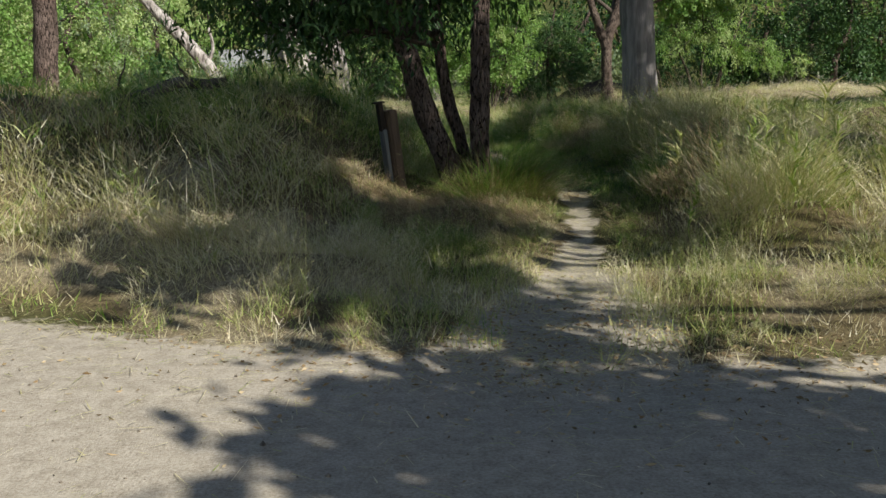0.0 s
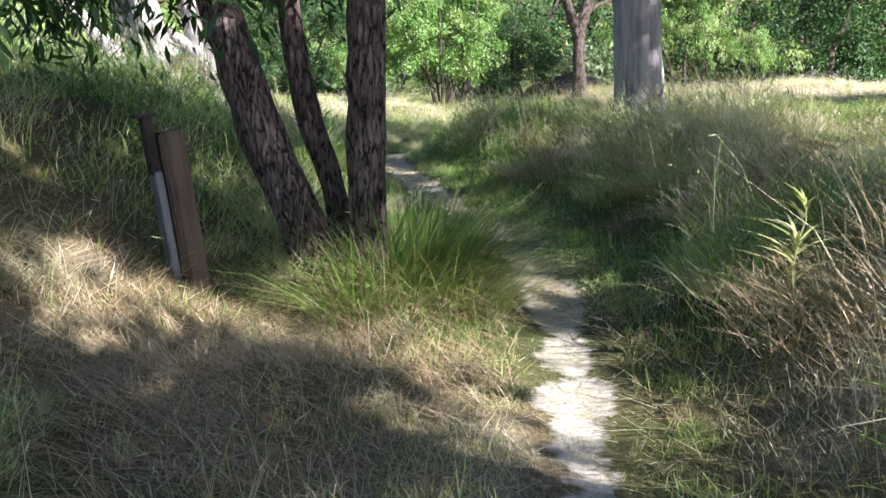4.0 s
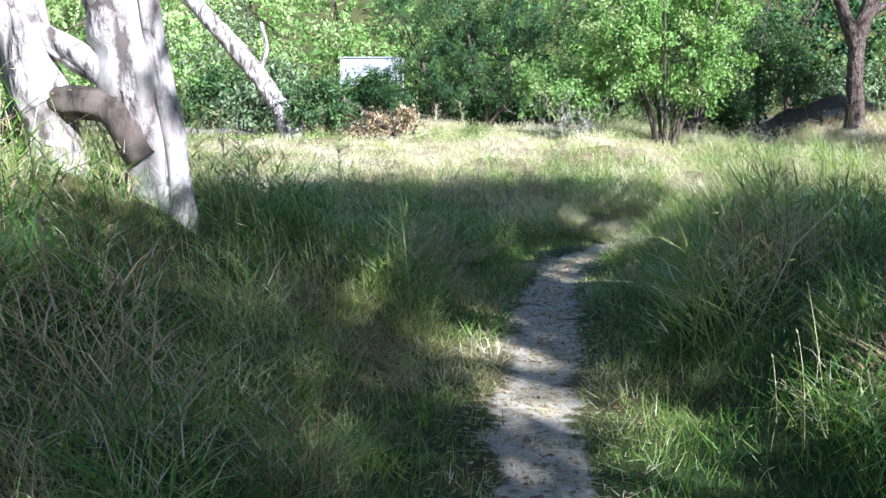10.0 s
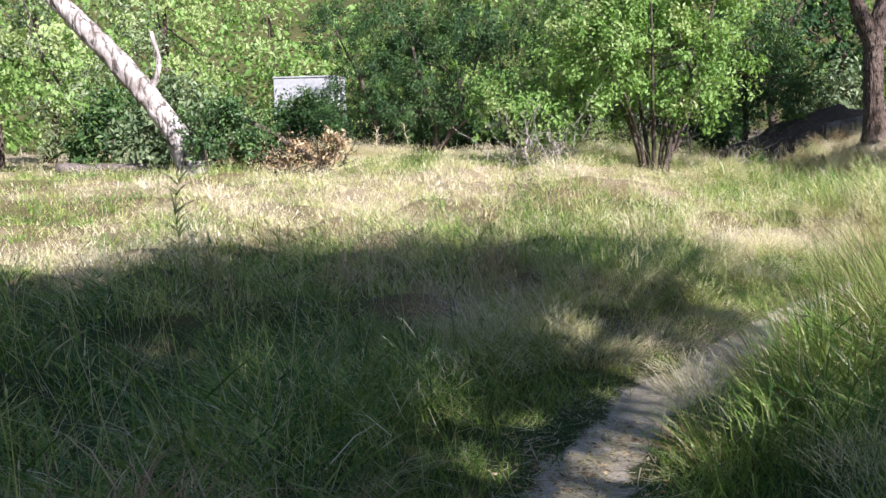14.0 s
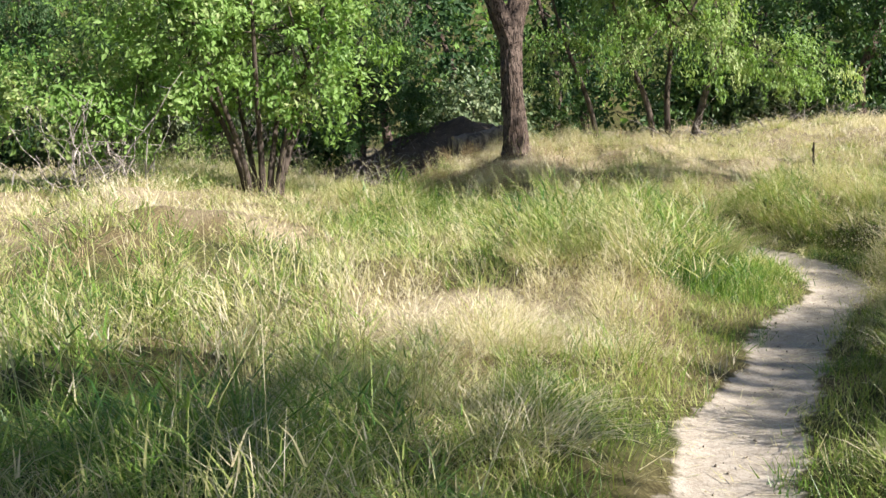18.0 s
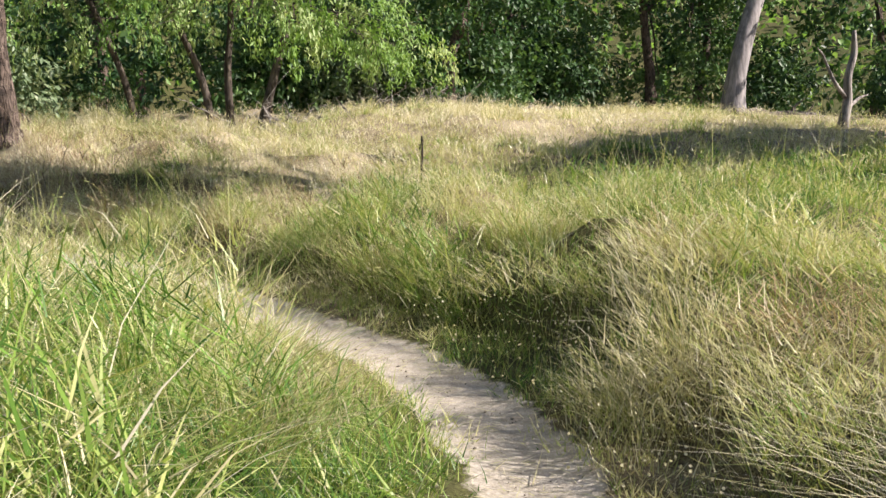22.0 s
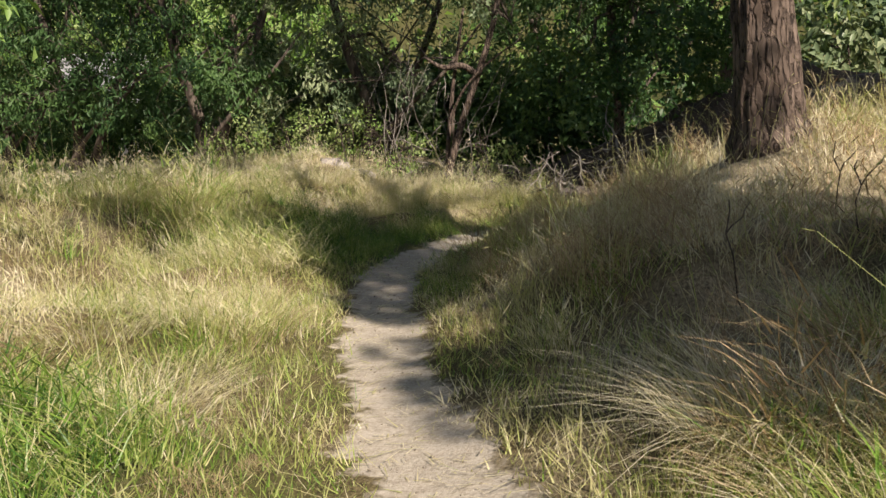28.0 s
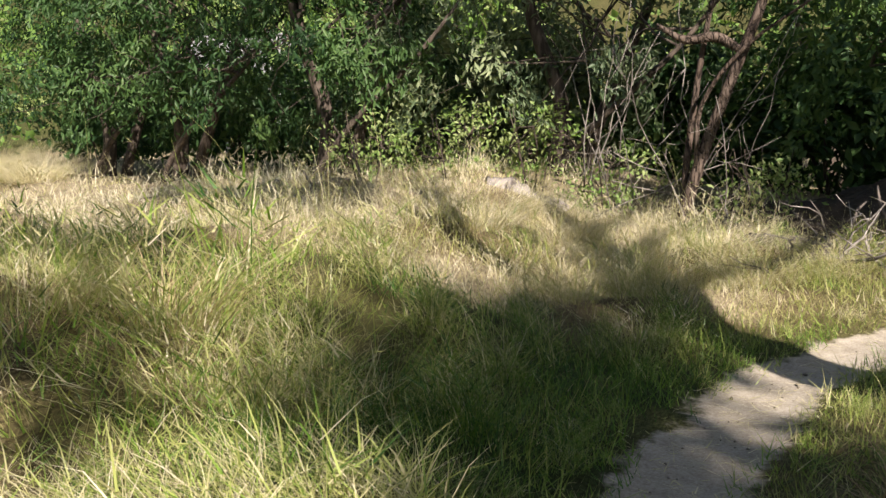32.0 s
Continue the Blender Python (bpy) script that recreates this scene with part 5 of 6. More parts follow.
def tussock(label, place, count, height, width, tone, spread=0.16, flop=0.5, toward=None, name="grass_tussock"):
    """One clump of long arching blades."""
    if tone > 0.6:                       # old straw: finer, shorter, more matted
        count, height, width, flop, spread = int(count * 2.2), height * 0.62, width * 0.6, flop + 0.1, spread * 1.4
    n = count
    a = rng.uniform(0, 6.28, n)
    rr = spread * np.sqrt(rng.random(n))
    base = np.stack([rr * np.cos(a), rr * np.sin(a), np.full(n, -0.04)], -1)
    az = a + rng.normal(0, 0.5, n)
    if toward is not None:
        az = np.where(rng.random(n) < 0.55, toward + rng.normal(0, 0.9, n), az)
    h = height * rng.uniform(0.5, 1.25, n)
    lean, curve = np.abs(rng.normal(0.12, 0.12, n)) + 0.3 * rr / spread * flop, np.abs(rng.normal(flop, 0.3, n))
    hue, w = tone + rng.normal(0, 0.14, n), width * rng.uniform(0.6, 1.4, n)
    root = thing(name, label, "grass", (place[0], place[1], float(cover_z(place[0], place[1]))), "tussocks along the trail")
    dry = rng.random(n) < 0.15 + 0.3 * tone
    for key, k, shift in (("green_growth", ~dry, -0.05), ("dead_growth", dry, 0.25)):
        part(key, blade_mesh(key, base[k], h[k], w[k], az[k], lean[k] + 0.15 * (shift > 0), curve[k], hue[k] + shift, 3), straw_mat if shift > 0 and tone < 0.88 else grass_mat, root)
    return root


for x, y, n, h, tn, fl, tw in [(0.80, 12.75, 2600, 0.95, 0.27, 0.55, -0.2), (0.52, 12.35, 1300, 0.72, 0.42, 0.7, -1.2), (1.02, 12.45, 1100, 0.62, 0.46, 0.75, -0.7)]:
    tussock("big bright green tussock of arching grass at a tree's foot", (x, y), n, h, 0.0065, tn, 0.34, fl, tw)
for x, y, n, h, tn in [(2.75, 11.9, 220, 0.6, 0.85), (3.2, 13.9, 240, 0.65, 0.76), (3.0, 15.2, 340, 0.6, 0.62), (3.8, 14.8, 340, 0.7, 0.66), (3.4, 16.0, 340, 0.7, 0.7), (4.2, 16.4, 340, 0.75, 0.7), (0.35, 15.5, 300, 0.5, 0.82), (-0.2, 16.4, 320, 0.55, 0.85), (0.5, 16.7, 260, 0.45, 0.78), (-0.5, 15.4, 300, 0.5, 0.8), (2.2, 17.8, 260, 0.5, 0.85), (-0.4, 21.3, 260, 0.4, 0.85), (-0.7, 25.6, 260, 0.45, 0.75), (-2.0, 8.4, 300, 0.6, 0.85), (-0.9, 8.0, 300, 0.5, 0.8), (0.2, 11.9, 300, 0.45, 0.8), (3.1, 17.0, 200, 0.65, 0.66), (-0.3, 11.6, 260, 0.4, 0.8), (-1.3, 11.2, 260, 0.5, 0.85)]:
    tussock("fallen-over straw and green grass clump on the bank", (x, y), n, h, 0.008, tn, 0.25, 1.0, 3.4)
for x, y, n, h, tn in [(2.75, 34.55, 320, 0.7, 0.92), (3.15, 34.2, 320, 0.55, 0.95), (2.2, 32.6, 260, 0.6, 0.9), (6.2, 33.9, 340, 0.85, 0.95), (6.6, 33.2, 260, 0.75, 0.9), (7.95, 44.95, 340, 0.75, 0.92), (8.2, 44.4, 240, 0.6, 0.85), (9.6, 46.3, 200, 0.6, 0.9),
                       (1.3, 28.3, 220, 0.5, 0.9), (1.0, 29.4, 300, 0.5, 0.8), (0.5, 28.9, 300, 0.5, 0.82), (1.4, 30.2, 300, 0.5, 0.78), (0.0, 29.4, 300, 0.55, 0.75), (0.2, 30.2, 220, 0.5, 0.85), (5.0, 45.5, 300, 0.5, 0.95), (4.3, 46.2, 260, 0.5, 0.92), (2.6, 56.6, 300, 0.9, 0.95), (3.4, 56.1, 300, 0.9, 0.92), (4.2, 56.6, 300, 0.9, 0.95), (1.8, 57.0, 300, 0.9, 0.93), (4.7, 55.6, 300, 0.8, 0.9), (3.0, 55.3, 300, 0.8, 0.95), (2.0, 55.8, 300, 0.8, 0.9), (-9.4, 60.2, 500, 2.0, 0.95), (-8.6, 59.6, 500, 1.9, 0.92), (-10.2, 60.6, 500, 2.0, 0.95), (-7.9, 58.4, 400, 1.4, 0.9), (-7.4, 59.2, 400, 1.3, 0.95), (-6.6, 58.6, 300, 1.0, 0.9), (-8.4, 58.8, 300, 1.2, 0.95)]:
    tussock("bleached straw clump of fallen dry grass", (x, y), n, h, 0.008, tn, 0.28, 0.9)
for x, y, n, h, tn in [(3.2, 51.6, 420, 0.8, 0.36), (2.2, 51.1, 420, 0.85, 0.42), (1.05, 51.3, 420, 0.85, 0.45), (1.7, 50.6, 360, 0.7, 0.5), (5.0, 44.2, 420, 0.5, 0.10), (4.4, 37.4, 380, 0.65, 0.48), (5.0, 38.4, 380, 0.65, 0.45), (3.9, 36.2, 320, 0.6, 0.5), (5.9, 39.9, 300, 0.6, 0.4),
                       (-0.6, 17.4, 300, 0.6, 0.45), (-1.0, 16.8, 300, 0.6, 0.35), (1.3, 26.6, 300, 0.7, 0.4), (1.75, 27.5, 300, 0.75, 0.45), (2.2, 28.3, 300, 0.7, 0.5), (8.5, 46.0, 300, 0.6, 0.42), (8.9, 40.6, 320, 0.8, 0.4), (9.6, 39.5, 320, 0.8, 0.45), (-1.2, 24.0, 320, 0.9, 0.2), (-1.8, 23.0, 320, 0.9, 0.2), (0.6, 31.0, 320, 0.8, 0.35), (-0.2, 31.6, 300, 0.8, 0.35), (5.95, 37.5, 340, 0.8, 0.42), (6.4, 38.4, 340, 0.85, 0.45), (5.6, 36.9, 300, 0.7, 0.5), (6.55, 39.4, 300, 0.75, 0.42), (3.4, 45.6, 300, 0.55, 0.3), (4.9, 46.9, 300, 0.5, 0.4)]:
    tussock("tall green grass clump beside the trail", (x, y), int(n * 1.7), h * 0.68, 0.0052, tn + 0.14 * (y > 34), 0.34, 0.65)


for y, off, n, h, tn in [(27.0, 1.05, 420, 0.6, 0.42), (27.6, 1.1, 460, 0.7, 0.36), (28.1, 1.1, 520, 0.75, 0.34), (28.6, 1.1, 520, 0.8, 0.38), (29.1, 1.15, 460, 0.75, 0.44), (28.4, 1.5, 460, 0.9, 0.42), (27.8, 1.6, 420, 0.8, 0.5)]:
    tussock("tall upright green grass clump leaning over the trail", (float(np.interp(y, TRAIL[:, 1], TRAIL[:, 0])) + off, y), n, h, 0.006, tn, 0.28, 0.35)


# ---- post, stake, logs and other small things ----
def box_mesh(name, size, bevel=0.01, place=(0, 0, 0), turn=0.0):
    bm = bmesh.new()
    bmesh.ops.create_cube(bm, size=1)
    bmesh.ops.scale(bm, vec=size, verts=bm.verts)
    bmesh.ops.bevel(bm, geom=bm.edges[:], offset=bevel, segments=2, affect="EDGES")
    bmesh.ops.transform(bm, matrix=pose(*place, 0, 0, turn), verts=bm.verts)
    me = bpy.data.meshes.new(name)
    bm.to_mesh(me)
    bm.free()
    return me


post_wood = bark("weathered_post_timber", (0.05, 0.035, 0.025), (0.17, 0.125, 0.09), 14.0, (1, 1, 0.06))
pale_board = bark("pale_weathered_board", (0.11, 0.115, 0.12), (0.24, 0.25, 0.25), 16.0, (1, 1, 0.06))
iron, nt, b = material("dark_iron")
b.inputs["Base Color"].default_value, b.inputs["Metallic"].default_value = (0.03, 0.028, 0.026, 1), 0.6
f = noise_tex(nt, 40, 4)
nt.links.new(ramp(nt, f, [(0.4, (0.02, 0.02, 0.02)), (0.7, (0.07, 0.045, 0.03))]), b.inputs["Base Color"])
b.inputs["Roughness"].default_value = 0.7
shed_white, nt, b = material("white_painted_board")
f = noise_tex(nt, 6, 4)
nt.links.new(ramp(nt, f, [(0.35, (0.30, 0.32, 0.34)), (0.65, (0.42, 0.43, 0.45))]), b.inputs["Base Color"])
b.inputs["Roughness"].default_value = 0.7
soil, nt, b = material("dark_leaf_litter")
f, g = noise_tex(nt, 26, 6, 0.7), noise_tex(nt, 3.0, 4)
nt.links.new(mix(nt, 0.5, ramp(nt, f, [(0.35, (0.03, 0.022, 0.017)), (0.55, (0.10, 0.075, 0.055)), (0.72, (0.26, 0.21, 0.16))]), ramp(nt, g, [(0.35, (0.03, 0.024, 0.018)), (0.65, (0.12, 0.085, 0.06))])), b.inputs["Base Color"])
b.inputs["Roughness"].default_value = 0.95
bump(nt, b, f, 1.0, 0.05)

post = thing("wooden_post", "short dark leaning timber post with an iron bracket in straw grass", "post", (-0.54, 12.3, float(ground_z(-0.54, 12.3)) - 0.3))
post.rotation_euler = (0, radians(-8), radians(28))
part("timber", box_mesh("timber", (0.15, 0.17, 1.5), 0.012, (0.025, 0, 0.5)), post_wood, post)
part("side_board", box_mesh("side_board", (0.045, 0.15, 1.3), 0.006, (-0.085, 0, 0.38)), pale_board, post, "pale grey weathered board")
part("bracket", box_mesh("bracket", (0.06, 0.10, 0.34), 0.006, (-0.09, 0, 1.18)), iron, post, "dark iron bracket")
part("cap_plate", box_mesh("cap_plate", (0.13, 0.12, 0.02), 0.004, (-0.10, 0, 1.36)), iron, post)

for x, y, h in [(10.8, 42.5, 0.85), (11.4, 42.9, 0.45)]:
    st = thing("metal_stake", "thin rusty brown stake standing in the meadow", "stake", (x, y, float(ground_z(x, y))), "stakes in the meadow")
    st.rotation_euler = (radians(2), radians(-2), 0.3)
    part("rod", box_mesh("rod", (0.024, 0.024, h + 0.3), 0.004, (0, 0, h / 2 - 0.15)), iron, st)
    part("cleat", box_mesh("cleat", (0.05, 0.012, 0.06), 0.003, (0, 0.02, h - 0.12)), iron, st)


wire = thing("fence_wire", "slack rusty wire strung between two stakes", "wire", (10.8, 42.5, float(ground_z(10.8, 42.5)) + 0.5))
part("strand", tube_mesh("strand", [(0, 0.03, 0), (0.3, 0.13, -0.05), (0.6, 0.4, -0.12), (1.3, 0.75, -0.22)], [0.003] * 4, 5), iron, wire)


def fallen_log(label, a, b, ra, rb, mat=None, name="fallen_log", stubs=2, sink=0.3):
    """A log lying between two places on the ground."""
    r = np.random.default_rng(int(abs(a[0] * 91 + a[1] * 13)))
    za, zb = float(ground_z(*a[:2])) + (a[2] if len(a) > 2 else ra * (1 - sink)), float(ground_z(*b[:2])) + (b[2] if len(b) > 2 else rb * (1 - sink))
    line = wander((a[0], a[1], za), (b[0], b[1], zb), 16, 0.12, r)
    o = line[0].copy()
    root = thing(name, label, "log", tuple(o))
    part("log", tube_mesh("log", line - o, np.linspace(ra, rb, 16), 16, 0.2, a[0], 12), mat or log_mat, root)
    for k in range(stubs):
        p = line[r.integers(3, 14)] - o
        q = p + np.array((r.normal(0, 0.3), r.normal(0, 0.3), r.uniform(0.25, 0.7)))
        part("branch_stub", tube_mesh("branch_stub", wander(p, q, 6, 0.06, r), np.linspace(ra * 0.3, 0.008, 6), 6), mat or log_mat, root)
    return root


fallen_log("dark rotting log lying in pale dry grass", (13.6, 63.5), (16.4, 64.6), 0.22, 0.14)
fallen_log("grey fallen log beside the brush heap", (9.3, 53.6), (12.6, 54.6), 0.2, 0.14)
fallen_log("weathered grey log under the drooping boughs", (15.6, 52.6), (18.6, 54.4), 0.18, 0.1, dead_bark, stubs=3)
fallen_log("pale sawn log lying in dry grass", (1.3, 57.9), (2.2, 58.0), 0.14, 0.13, dead_bark, stubs=0)
fallen_log("dark log at the edge of the woods", (25.5, 57.6), (29.5, 56.2), 0.17, 0.12)
fallen_log("grey log at the edge of the woods", (29.8, 52.0), (33.0, 51.0), 0.18, 0.12, stubs=3)
fallen_log("charred log in the grass by the dark trees", (-0.9, 56.8), (0.6, 57.2), 0.14, 0.1)
fallen_log("dark fallen bough west of the trail", (-4.6, 13.0), (-3.0, 13.8, 0.5), 0.1, 0.06)
fallen_log("grey log west of the dead tree", (-14.5, 48.0), (-11.0, 47.5), 0.22, 0.15)
fallen_log("bluish grey log on the dark mound", (8.6, 57.2, 0.5), (10.4, 57.6, 0.7), 0.3, 0.28, stubs=0)
fallen_log("grey log lying before the dark mound", (4.4, 57.0), (7.0, 56.6), 0.13, 0.1, stubs=3)

# dark mound of litter and brush behind the oak
u, w = np.meshgrid(np.linspace(-1, 1, 70), np.linspace(-1, 1, 40), indexing="ij")
mx, my = 7.4 + 4.6 * u, 59.8 + 2.6 * w
mz = ground_z(mx, my) - 0.15 + (1 - u ** 2) ** 0.8 * (1 - w ** 2) ** 0.8 * (1.15 + 0.75 * u) + 0.30 * (fbm(mx * 1.6, my * 1.6) - 0.5) + 0.10 * (vnoise(mx * 6, my * 6) - 0.5)
i, j = np.meshgrid(np.arange(69), np.arange(39), indexing="ij")
q = np.stack([i * 40 + j, (i + 1) * 40 + j, (i + 1) * 40 + j + 1, i * 40 + j + 1], -1).reshape(-1, 4)
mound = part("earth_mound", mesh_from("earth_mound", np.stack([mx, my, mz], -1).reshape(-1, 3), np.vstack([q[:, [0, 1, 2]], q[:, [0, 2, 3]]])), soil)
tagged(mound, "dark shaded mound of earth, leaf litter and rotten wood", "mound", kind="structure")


def brush_heap(label, place, span, count, mat, high=0.7, thick=0.018):
    """A heap of dead branches, each one a part."""
    r = np.random.default_rng(int(abs(place[0]) * 10 + place[1]))
    z = float(ground_z(*place))
    root = thing("brush_heap", label, "brush heap", (place[0], place[1], z), "heaps of dead branches")
    for k in range(count):
        a = np.array((r.uniform(-span, span), r.uniform(-0.5, 0.5), r.uniform(-0.05, high * 0.4)))
        q = a + np.array((r.normal(0, 0.6), r.normal(0, 0.4), r.uniform(0.1, high)))
        soup = Soup()
        line = wander(a, q, 8, 0.12, r)
        soup.add(*tube(line, np.linspace(thick * r.uniform(0.6, 1.3), 0.004, 8), 5))
        for m in range(3):
            s0 = line[r.integers(2, 7)]
            soup.add(*tube(wander(s0, s0 + r.normal(0, 0.22, 3), 4, 0.05, r), np.linspace(thick * 0.4, 0.003, 4), 4))
        part("branch", soup.mesh("branch"), mat, root)
    return root


brush_heap("tangled heap of dead grey branches before the mound", (6.4, 56.2), 1.6, 34, dead_bark, 0.8)
brush_heap("dead twigs under the weeping tree", (15.2, 52.2), 1.8, 30, dead_bark, 0.7)
brush_heap("dry brown brush below the leaning trunk", (-7.4, 47.0), 1.8, 36, twig_mat, 1.0)
brush_heap("bare pale twigs hanging in front of the shrub", (-0.6, 44.9), 0.8, 40, pale_dead_bark, 1.9, 0.014)
brush_heap("bare pale twigs tangled round a thin sapling", (3.4, 58.3), 1.2, 26, dead_bark, 2.4, 0.008)
for x, y, w in [(-7.6, 46.9, 0.8), (-6.4, 47.1, 0.7), (-8.5, 46.8, 0.6)]:
    tree("bush", "withered brown bush among dry brush", (x, y),
         [[(0.1 * math.cos(a), 0.1 * math.sin(a), 0, 0.025), (0.3 * math.cos(a), 0.2 * math.sin(a), 0.5, 0.018), (w * 0.7 * math.cos(a), 0.3 * math.sin(a), 1.0, 0.008)] for a in (0.3, 2.3, 4.4)],
         [(-0.4 * w, 0, 0.4, w * 0.8, 0.5, 0.4), (0.4 * w, 0, 0.7, w * 0.7, 0.5, 0.4)], twig_mat, straw_mat, 60, 14, 0.12, 0.2, 0.2, 0.55, twigs=14, sides=5, rings=6, slim=0.5, floor=0.05, group="withered bushes")
for x, y in [(0.6, 58.5), (1.6, 58.7), (2.6, 58.6), (-0.6, 58.4), (4.3, 58.7)]:
    tree("bush", "thin yellowing undergrowth below the dark trees", (x, y),
         [[(0.1 * math.cos(a), 0.1 * math.sin(a), 0, 0.012), (0.2 * math.cos(a), 0.2 * math.sin(a), 0.5, 0.009), (0.35 * math.cos(a), 0.3 * math.sin(a), 1.1, 0.004)] for a in (0.3, 1.6, 2.9, 4.4)],
         [(-0.2, 0, 0.5, 0.5, 0.4, 0.4), (0.3, 0, 0.8, 0.4, 0.4, 0.4)], twig_mat, leaf_mat, 46, 14, 0.07, 0.16, 0.3, 0.9, twigs=14, sides=5, rings=6, slim=0.45, floor=0.05, group="undergrowth below the dark trees")
brush_heap("pale dead branches on the mound", (8.2, 58.2), 2.2, 24, dead_bark, 0.9)
brush_heap("dead twigs at the edge of the dark woods", (20.5, 55.0), 2.5, 26, dead_bark, 0.8)

# white shed far behind the western woods
shed = thing("white_shed", "small white painted shed far behind the trees", "shed", (-15.2, 77.0, float(ground_z(-15.2, 77.0))))
part("wall", box_mesh("wall", (3.4, 3.0, 4.2), 0.03, (0, 0, 1.9)), shed_white, shed)
part("window", box_mesh("window", (0.9, 0.06, 0.7), 0.02, (0.2, -1.51, 2.5)), iron, shed, "dark window opening")
part("roof", box_mesh("roof", (3.5, 3.1, 0.10), 0.03, (0, 0, 4.05)), shed_white, shed)


# ---- tall seed stalks, weeds, litter ----
def stalks(name, label, count, lo, hi, near, far, tallest, tone0, head=0.10):
    """Thin bent stems with drooping seed heads."""
    x, y, away, lot = sow(count, lo, hi, near, far, 4, 0.12)
    n = len(x)
    h = tallest * rng.uniform(0.55, 1.1, n) * np.clip(tall(x, y, trail_distance(x, y)[0]) / 0.55, 0.15, 1.15)
    az = 6.28 * fbm(x * 0.25 + 9, y * 0.25) + rng.normal(0, 1.2, n)
    lean, curve = np.abs(rng.normal(0.1, 0.15, n)), np.abs(rng.normal(0.2, 0.22, n))
    base = np.stack([x, y, cover_z(x, y)], -1)
    seg = 4
    s = np.linspace(0, 1, seg + 1)[None]
    hx, hy = np.cos(az)[:, None], np.sin(az)[:, None]
    out = h[:, None] * (lean[:, None] * s + curve[:, None] * s ** 3)
    up = h[:, None] * (s - 0.4 * curve[:, None] * s ** 3)
    c = np.stack([base[:, :1] + hx * out, base[:, 1:2] + hy * out, base[:, 2:] + up], -1)
    tw = rng.uniform(0, 6.28, n)
    side = np.stack([np.cos(tw), np.sin(tw), np.zeros(n)], -1)[:, None]
    w = np.where(s < 1, 0.0013, 0.0008)[..., None] * side
    v = np.stack([c - w, c + w], 2).reshape(n, -1, 3)
    f = []
    for k in range(seg):
        f += [(2 * k, 2 * k + 1, 2 * k + 3), (2 * k, 2 * k + 3, 2 * k + 2)]
    # seed head: a slim spindle past the tip
    tip, d = c[:, -1], c[:, -1] - c[:, -2]
    d = d / np.linalg.norm(d, axis=1)[:, None]
    d[:, 2] -= 0.5
    ln = (head * rng.uniform(0.6, 1.4, n))[:, None]
    mid, end = tip + d * ln * 0.4, tip + d * ln
    fat = side[:, 0] * 0.0045
    cross = np.cross(side[:, 0], d) * 0.0045
    v = np.concatenate([v, np.stack([tip, mid + fat, mid - fat, mid + cross, mid - cross, end], 1)], 1)
    m = 2 * (seg + 1)
    f += [(m, m + 1, m + 3), (m, m + 3, m + 2), (m, m + 2, m + 4), (m, m + 4, m + 1), (m + 5, m + 3, m + 1), (m + 5, m + 2, m + 3), (m + 5, m + 4, m + 2), (m + 5, m + 1, m + 4)]
    k = m + 6
    tris = (np.array(f)[None] + (np.arange(n) * k)[:, None, None]).reshape(-1, 3)
    tone = tone0 + rng.normal(0, 0.12, n)
    ob = part(name, mesh_from(name, v.reshape(-1, 3), tris, tone=np.repeat(np.clip(tone, 0, 1), k)), grass_mat)
    return tagged(ob, label, "grass", kind="stuff")


stalks("seed_stalks", "thin straw seed stalks above the meadow grass", 6000, (-5, 6), (13, 56), 0.8, 4.5, 0.85, 0.7, 0.07)


def tall_weed(place, height, tone, leaves=34, label="pale leafy weed standing above the grass"):
    """An upright weed: a stem and drooping narrow leaves."""
    r = np.random.default_rng(int(abs(place[0]) * 50 + place[1] * 9))
    z = float(cover_z(*place))
    root = thing("tall_weed", label, "weed", (place[0], place[1], z), "weeds beside the trail")
    line = wander((0, 0, -0.05), (r.normal(0, 0.06), r.normal(0, 0.06), height), 9, 0.06, r)
    v, t = tube(line, np.linspace(0.008, 0.003, 9), 5)
    part("stem", mesh_from("stem", v, t, tone=np.full(len(v), tone)), grass_mat, root)
    n = leaves
    s = r.uniform(0.25, 1.0, n)
    base = np.stack([np.interp(s, np.linspace(0, 1, 9), line[:, k]) for k in range(3)], -1)
    part("leaf", blade_mesh("leaf", base, np.full(n, height * 0.28) * r.uniform(0.7, 1.3, n), np.full(n, 0.022), r.uniform(0, 6.28, n), np.full(n, 0.7), np.full(n, 0.7), tone + r.normal(0, 0.08, n), 4), grass_mat, root)
    return root


for x, y, h, tn in [(-3.85, 27.0, 1.3, 0.72), (-4.0, 26.7, 1.15, 0.66), (-3.6, 27.2, 1.1, 0.7), (-4.2, 27.3, 1.2, 0.75), (3.6, 9.6, 1.0, 0.6), (3.9, 9.9, 0.95, 0.5), (3.3, 10.3, 0.9, 0.65), (2.9, 9.2, 0.8, 0.45), (3.5, 8.8, 0.8, 0.5), (4.2, 9.2, 0.9, 0.42), (4.5, 10.1, 1.0, 0.48), (3.1, 9.7, 0.75, 0.38), (2.7, 10.0, 0.7, 0.52), (3.8, 10.6, 0.9, 0.55), (4.8, 9.4, 0.95, 0.6), (2.4, 9.4, 0.6, 0.4), (3.0, 8.5, 0.65, 0.45), (4.0, 8.4, 0.75, 0.5), (4.6, 8.8, 0.8, 0.55), (2.6, 10.9, 0.7, 0.62), (5.2, 10.4, 1.0, 0.5),
                                        (-3.3, 30.5, 1.1, 0.6), (2.9, 16.4, 0.6, 0.7), (-5.8, 56.0, 1.2, 0.95), (-7.0, 56.5, 1.1, 0.95)]:
    tall_weed((x, y), h, tn)

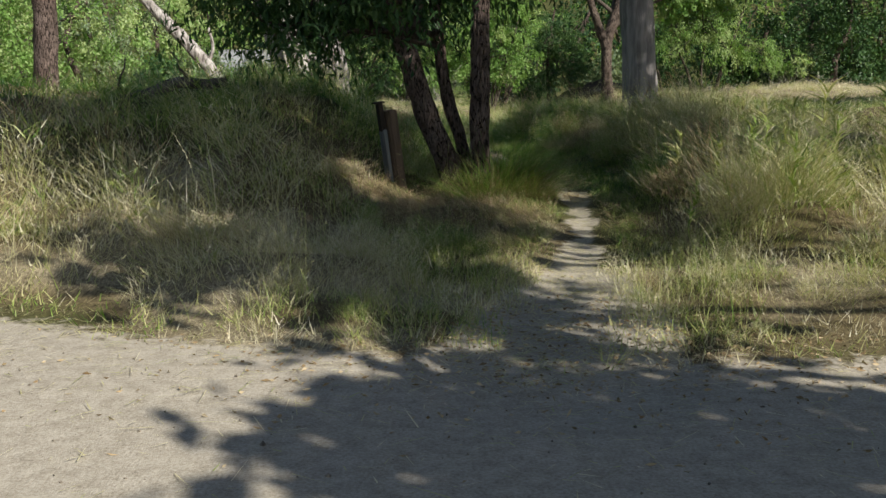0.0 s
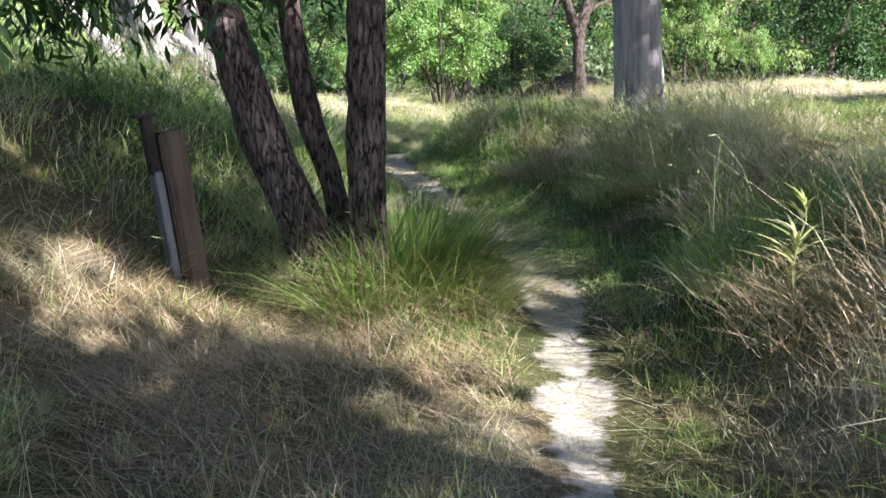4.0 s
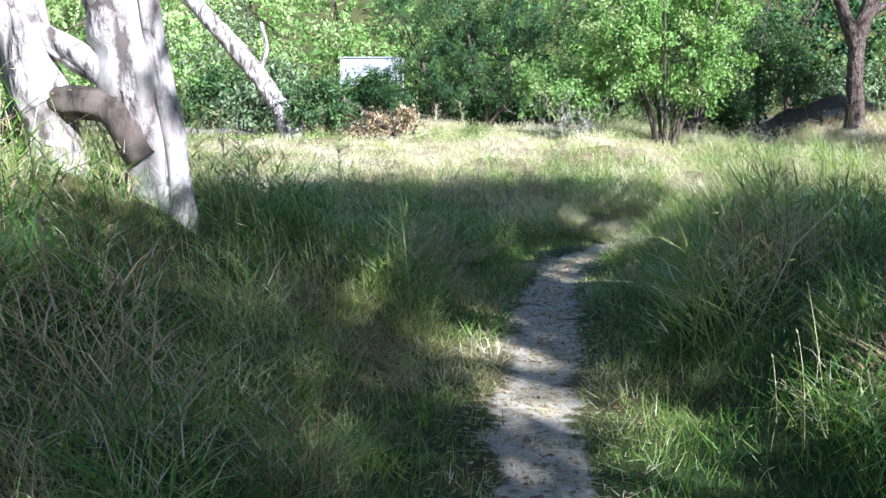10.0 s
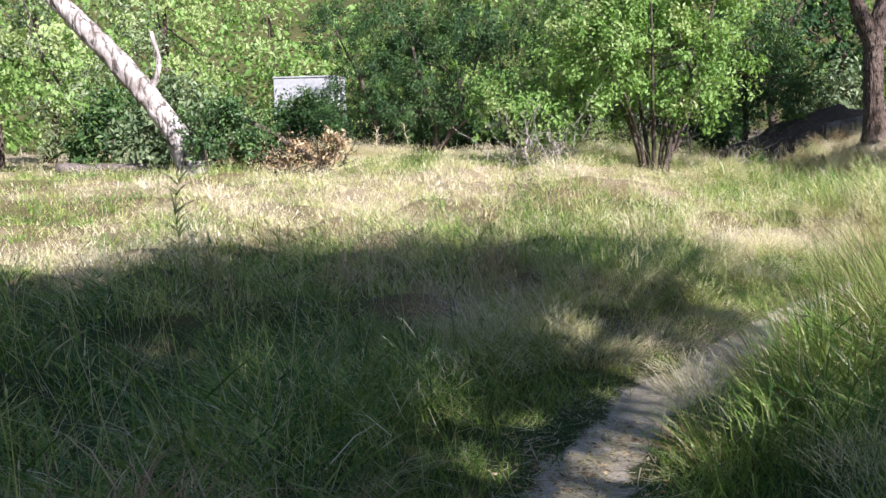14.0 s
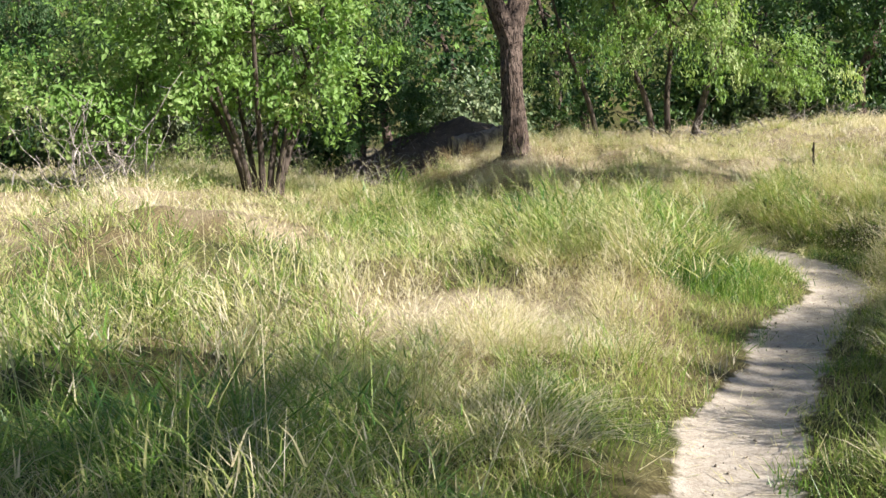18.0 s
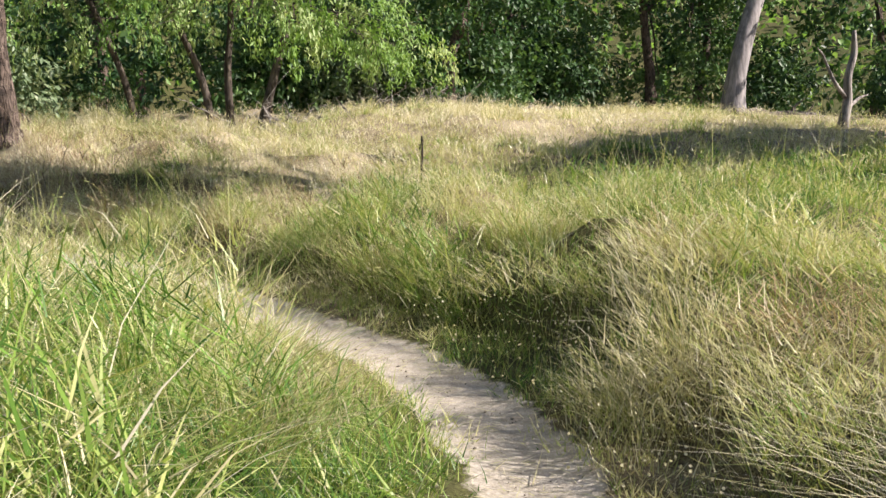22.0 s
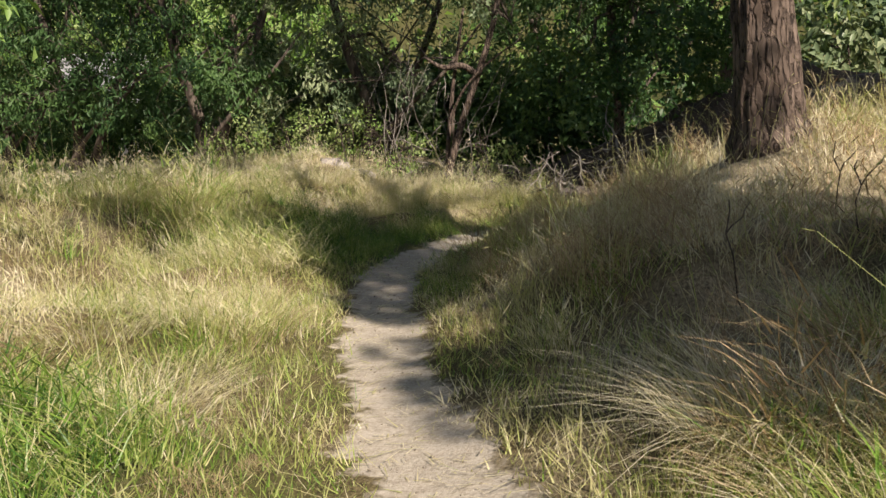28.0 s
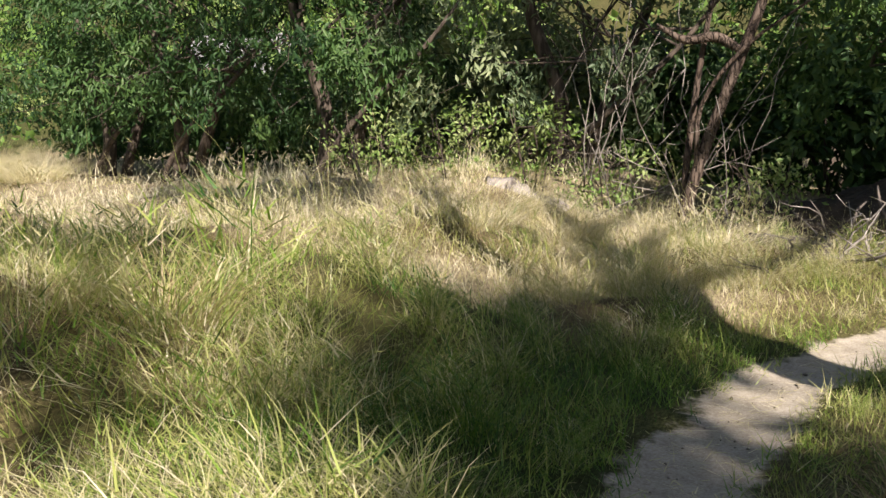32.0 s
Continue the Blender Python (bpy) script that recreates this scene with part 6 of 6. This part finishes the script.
# dead seed-head twigs standing dark against the grass
for x, y, h in [(7.9, 46.6, 0.7), (8.5, 47.2, 0.6), (9.0, 46.9, 0.55), (-0.6, 29.5, 0.5), (0.3, 30.6, 0.45), (-2.0, 30.0, 0.6), (8.6, 48.0, 0.7)]:
    r = np.random.default_rng(int(abs(x) * 31 + y))
    o = thing("dry_stem", "dark dead stem sticking out of the grass", "plant stem", (x, y, float(ground_z(x, y))), "dead stems")
    line = wander((0, 0, -0.05), (r.normal(0, 0.12), r.normal(0, 0.1), h), 8, 0.08, r)
    part("stem", tube_mesh("stem", line, np.linspace(0.006, 0.003, 8), 6), twig_mat, o)
    part("twig", tube_mesh("twig", wander(line[5], line[5] + (0.12, 0.03, 0.16), 5, 0.03, r), np.linspace(0.005, 0.002, 5), 5), twig_mat, o)

# matted old straw west of the trail's start
n = 12000
x, y = rng.normal(0.0, 1.05, n), rng.normal(10.8, 1.1, n)
d = trail_distance(x, y)[0]
keep = (d > 0.3) & (y > road_edge(x) + 0.5) & (y < 13.2)
x, y, d = x[keep], y[keep], d[keep]
n = len(x)
base = np.stack([x, y, cover_z(x, y, d) + rng.uniform(-0.02, 0.07, n)], -1)
mat = part("matted_straw", blade_mesh("matted_straw", base, rng.gamma(3.0, 0.05, n) + 0.04, rng.uniform(0.002, 0.006, n), 6.28 * fbm(x * 0.5 + 4, y * 0.5) + rng.normal(0, 1.0, n), rng.uniform(0.7, 1.3, n),
                                           rng.uniform(0.3, 1.2, n), rng.normal(0.68, 0.18, n) - 0.6 * (rng.random(n) < 0.12), 2), straw_mat)
tagged(mat, "flattened brown straw matted on the ground", "straw", kind="stuff")

# fallen straw, dead leaves and pebbles on the bare dirt
n = 22000
x, y = rng.uniform(-4.5, 5.5, n), rng.uniform(1.5, 12.5, n)
near_edge = np.maximum(np.exp(-np.abs(y - road_edge(x)) / 0.8), np.exp(-((x + 0.3) / 1.4) ** 2 - ((y - 10.8) / 2.2) ** 2))
keep = rng.random(n) < 0.12 + 0.88 * near_edge
x, y = x[keep], y[keep]
k = np.where(rng.random(15000) < 0.6, rng.integers(0, int(len(TRAIL_FINE) * 0.38), 15000), rng.integers(0, len(TRAIL_FINE), 15000))
x, y = np.concatenate([x, TRAIL_FINE[k, 0] + rng.normal(0, 0.24, 15000)]), np.concatenate([y, TRAIL_FINE[k, 1] + rng.normal(0, 0.24, 15000)])
n = len(x)
base = np.stack([x, y, ground_z(x, y) - 0.05 * step(0.45, 0.1, trail_distance(x, y)[0]) + 0.012], -1)
ob = part("straw_litter", blade_mesh("straw_litter", base, rng.gamma(2.0, 0.045, n) + 0.02, rng.uniform(0.003, 0.008, n), rng.uniform(0, 6.28, n), np.full(n, 1.0), np.full(n, 0.02), rng.normal(0.8, 0.14, n), 2), grass_mat)
me = ob.data
co = np.empty(len(me.vertices) * 3, np.float32)
me.vertices.foreach_get("co", co)
co = co.reshape(-1, 5, 3)
co[:, :, 2] = co[:, :1, 2] + (co[:, :, 2] - co[:, :1, 2]) * 0.08
me.vertices.foreach_set("co", co.ravel())
tagged(ob, "loose straw scattered over the bare dirt", "straw", kind="stuff")

# dead leaf chips on the trail under the trees
n = 6500
k = rng.integers(int(len(TRAIL_FINE) * 0.12), int(len(TRAIL_FINE) * 0.36), n)
x, y = TRAIL_FINE[k, 0] + rng.normal(0, 0.2, n), TRAIL_FINE[k, 1] + rng.normal(0, 0.2, n)
x, y = np.concatenate([x, rng.normal(0.9, 1.3, 2600)]), np.concatenate([y, rng.normal(5.9, 0.8, 2600)])
n = len(x)
base = np.stack([x, y, ground_z(x, y) - 0.05 * step(0.45, 0.1, trail_distance(x, y)[0]) + 0.008], -1)
chips = part("leaf_chips", leaf_mesh("leaf_chips", base, rng.uniform(0.02, 0.055, n), rng.uniform(0.008, 0.02, n), rng.normal(0, 1, (n, 3)) * np.array((1, 1, 0.15)), rng.uniform(0.4, 1.0, n)), straw_mat)
tagged(chips, "brown and pale dead leaf chips on the trail", "leaves", kind="stuff")

stone_mat = bark("grey_brown_stone", (0.12, 0.10, 0.08), (0.42, 0.37, 0.30), 30.0, (1, 1, 1))
soup = Soup()
unit = np.array([(1, 0, 0), (-1, 0, 0), (0, 1, 0), (0, -1, 0), (0, 0, 1), (0, 0, -1)], float)
octa = np.array([(0, 2, 4), (2, 1, 4), (1, 3, 4), (3, 0, 4), (2, 0, 5), (1, 2, 5), (3, 1, 5), (0, 3, 5)])
n = 2600
k = rng.integers(0, len(TRAIL_FINE), n)
x = np.where(np.arange(n) < 1000, rng.uniform(-5, 6, n), TRAIL_FINE[k, 0] + rng.normal(0, 0.16, n))
y = np.where(np.arange(n) < 1000, rng.uniform(1.0, 6.5, n), TRAIL_FINE[k, 1] + rng.normal(0, 0.16, n))
size = rng.gamma(1.6, 0.0022, n) + 0.0015
v = unit[None] * (size[:, None, None] * rng.uniform(0.6, 1.4, (n, 1, 3))) + np.stack([x, y, ground_z(x, y) - 0.05 * step(0.45, 0.1, trail_distance(x, y)[0]) + 0.004], -1)[:, None]
tris = (octa[None] + (np.arange(n) * 6)[:, None, None]).reshape(-1, 3)
tagged(part("pebbles", mesh_from("pebbles", v.reshape(-1, 3), tris), stone_mat), "small grey-brown pebbles on the dirt", "pebbles", kind="stuff")
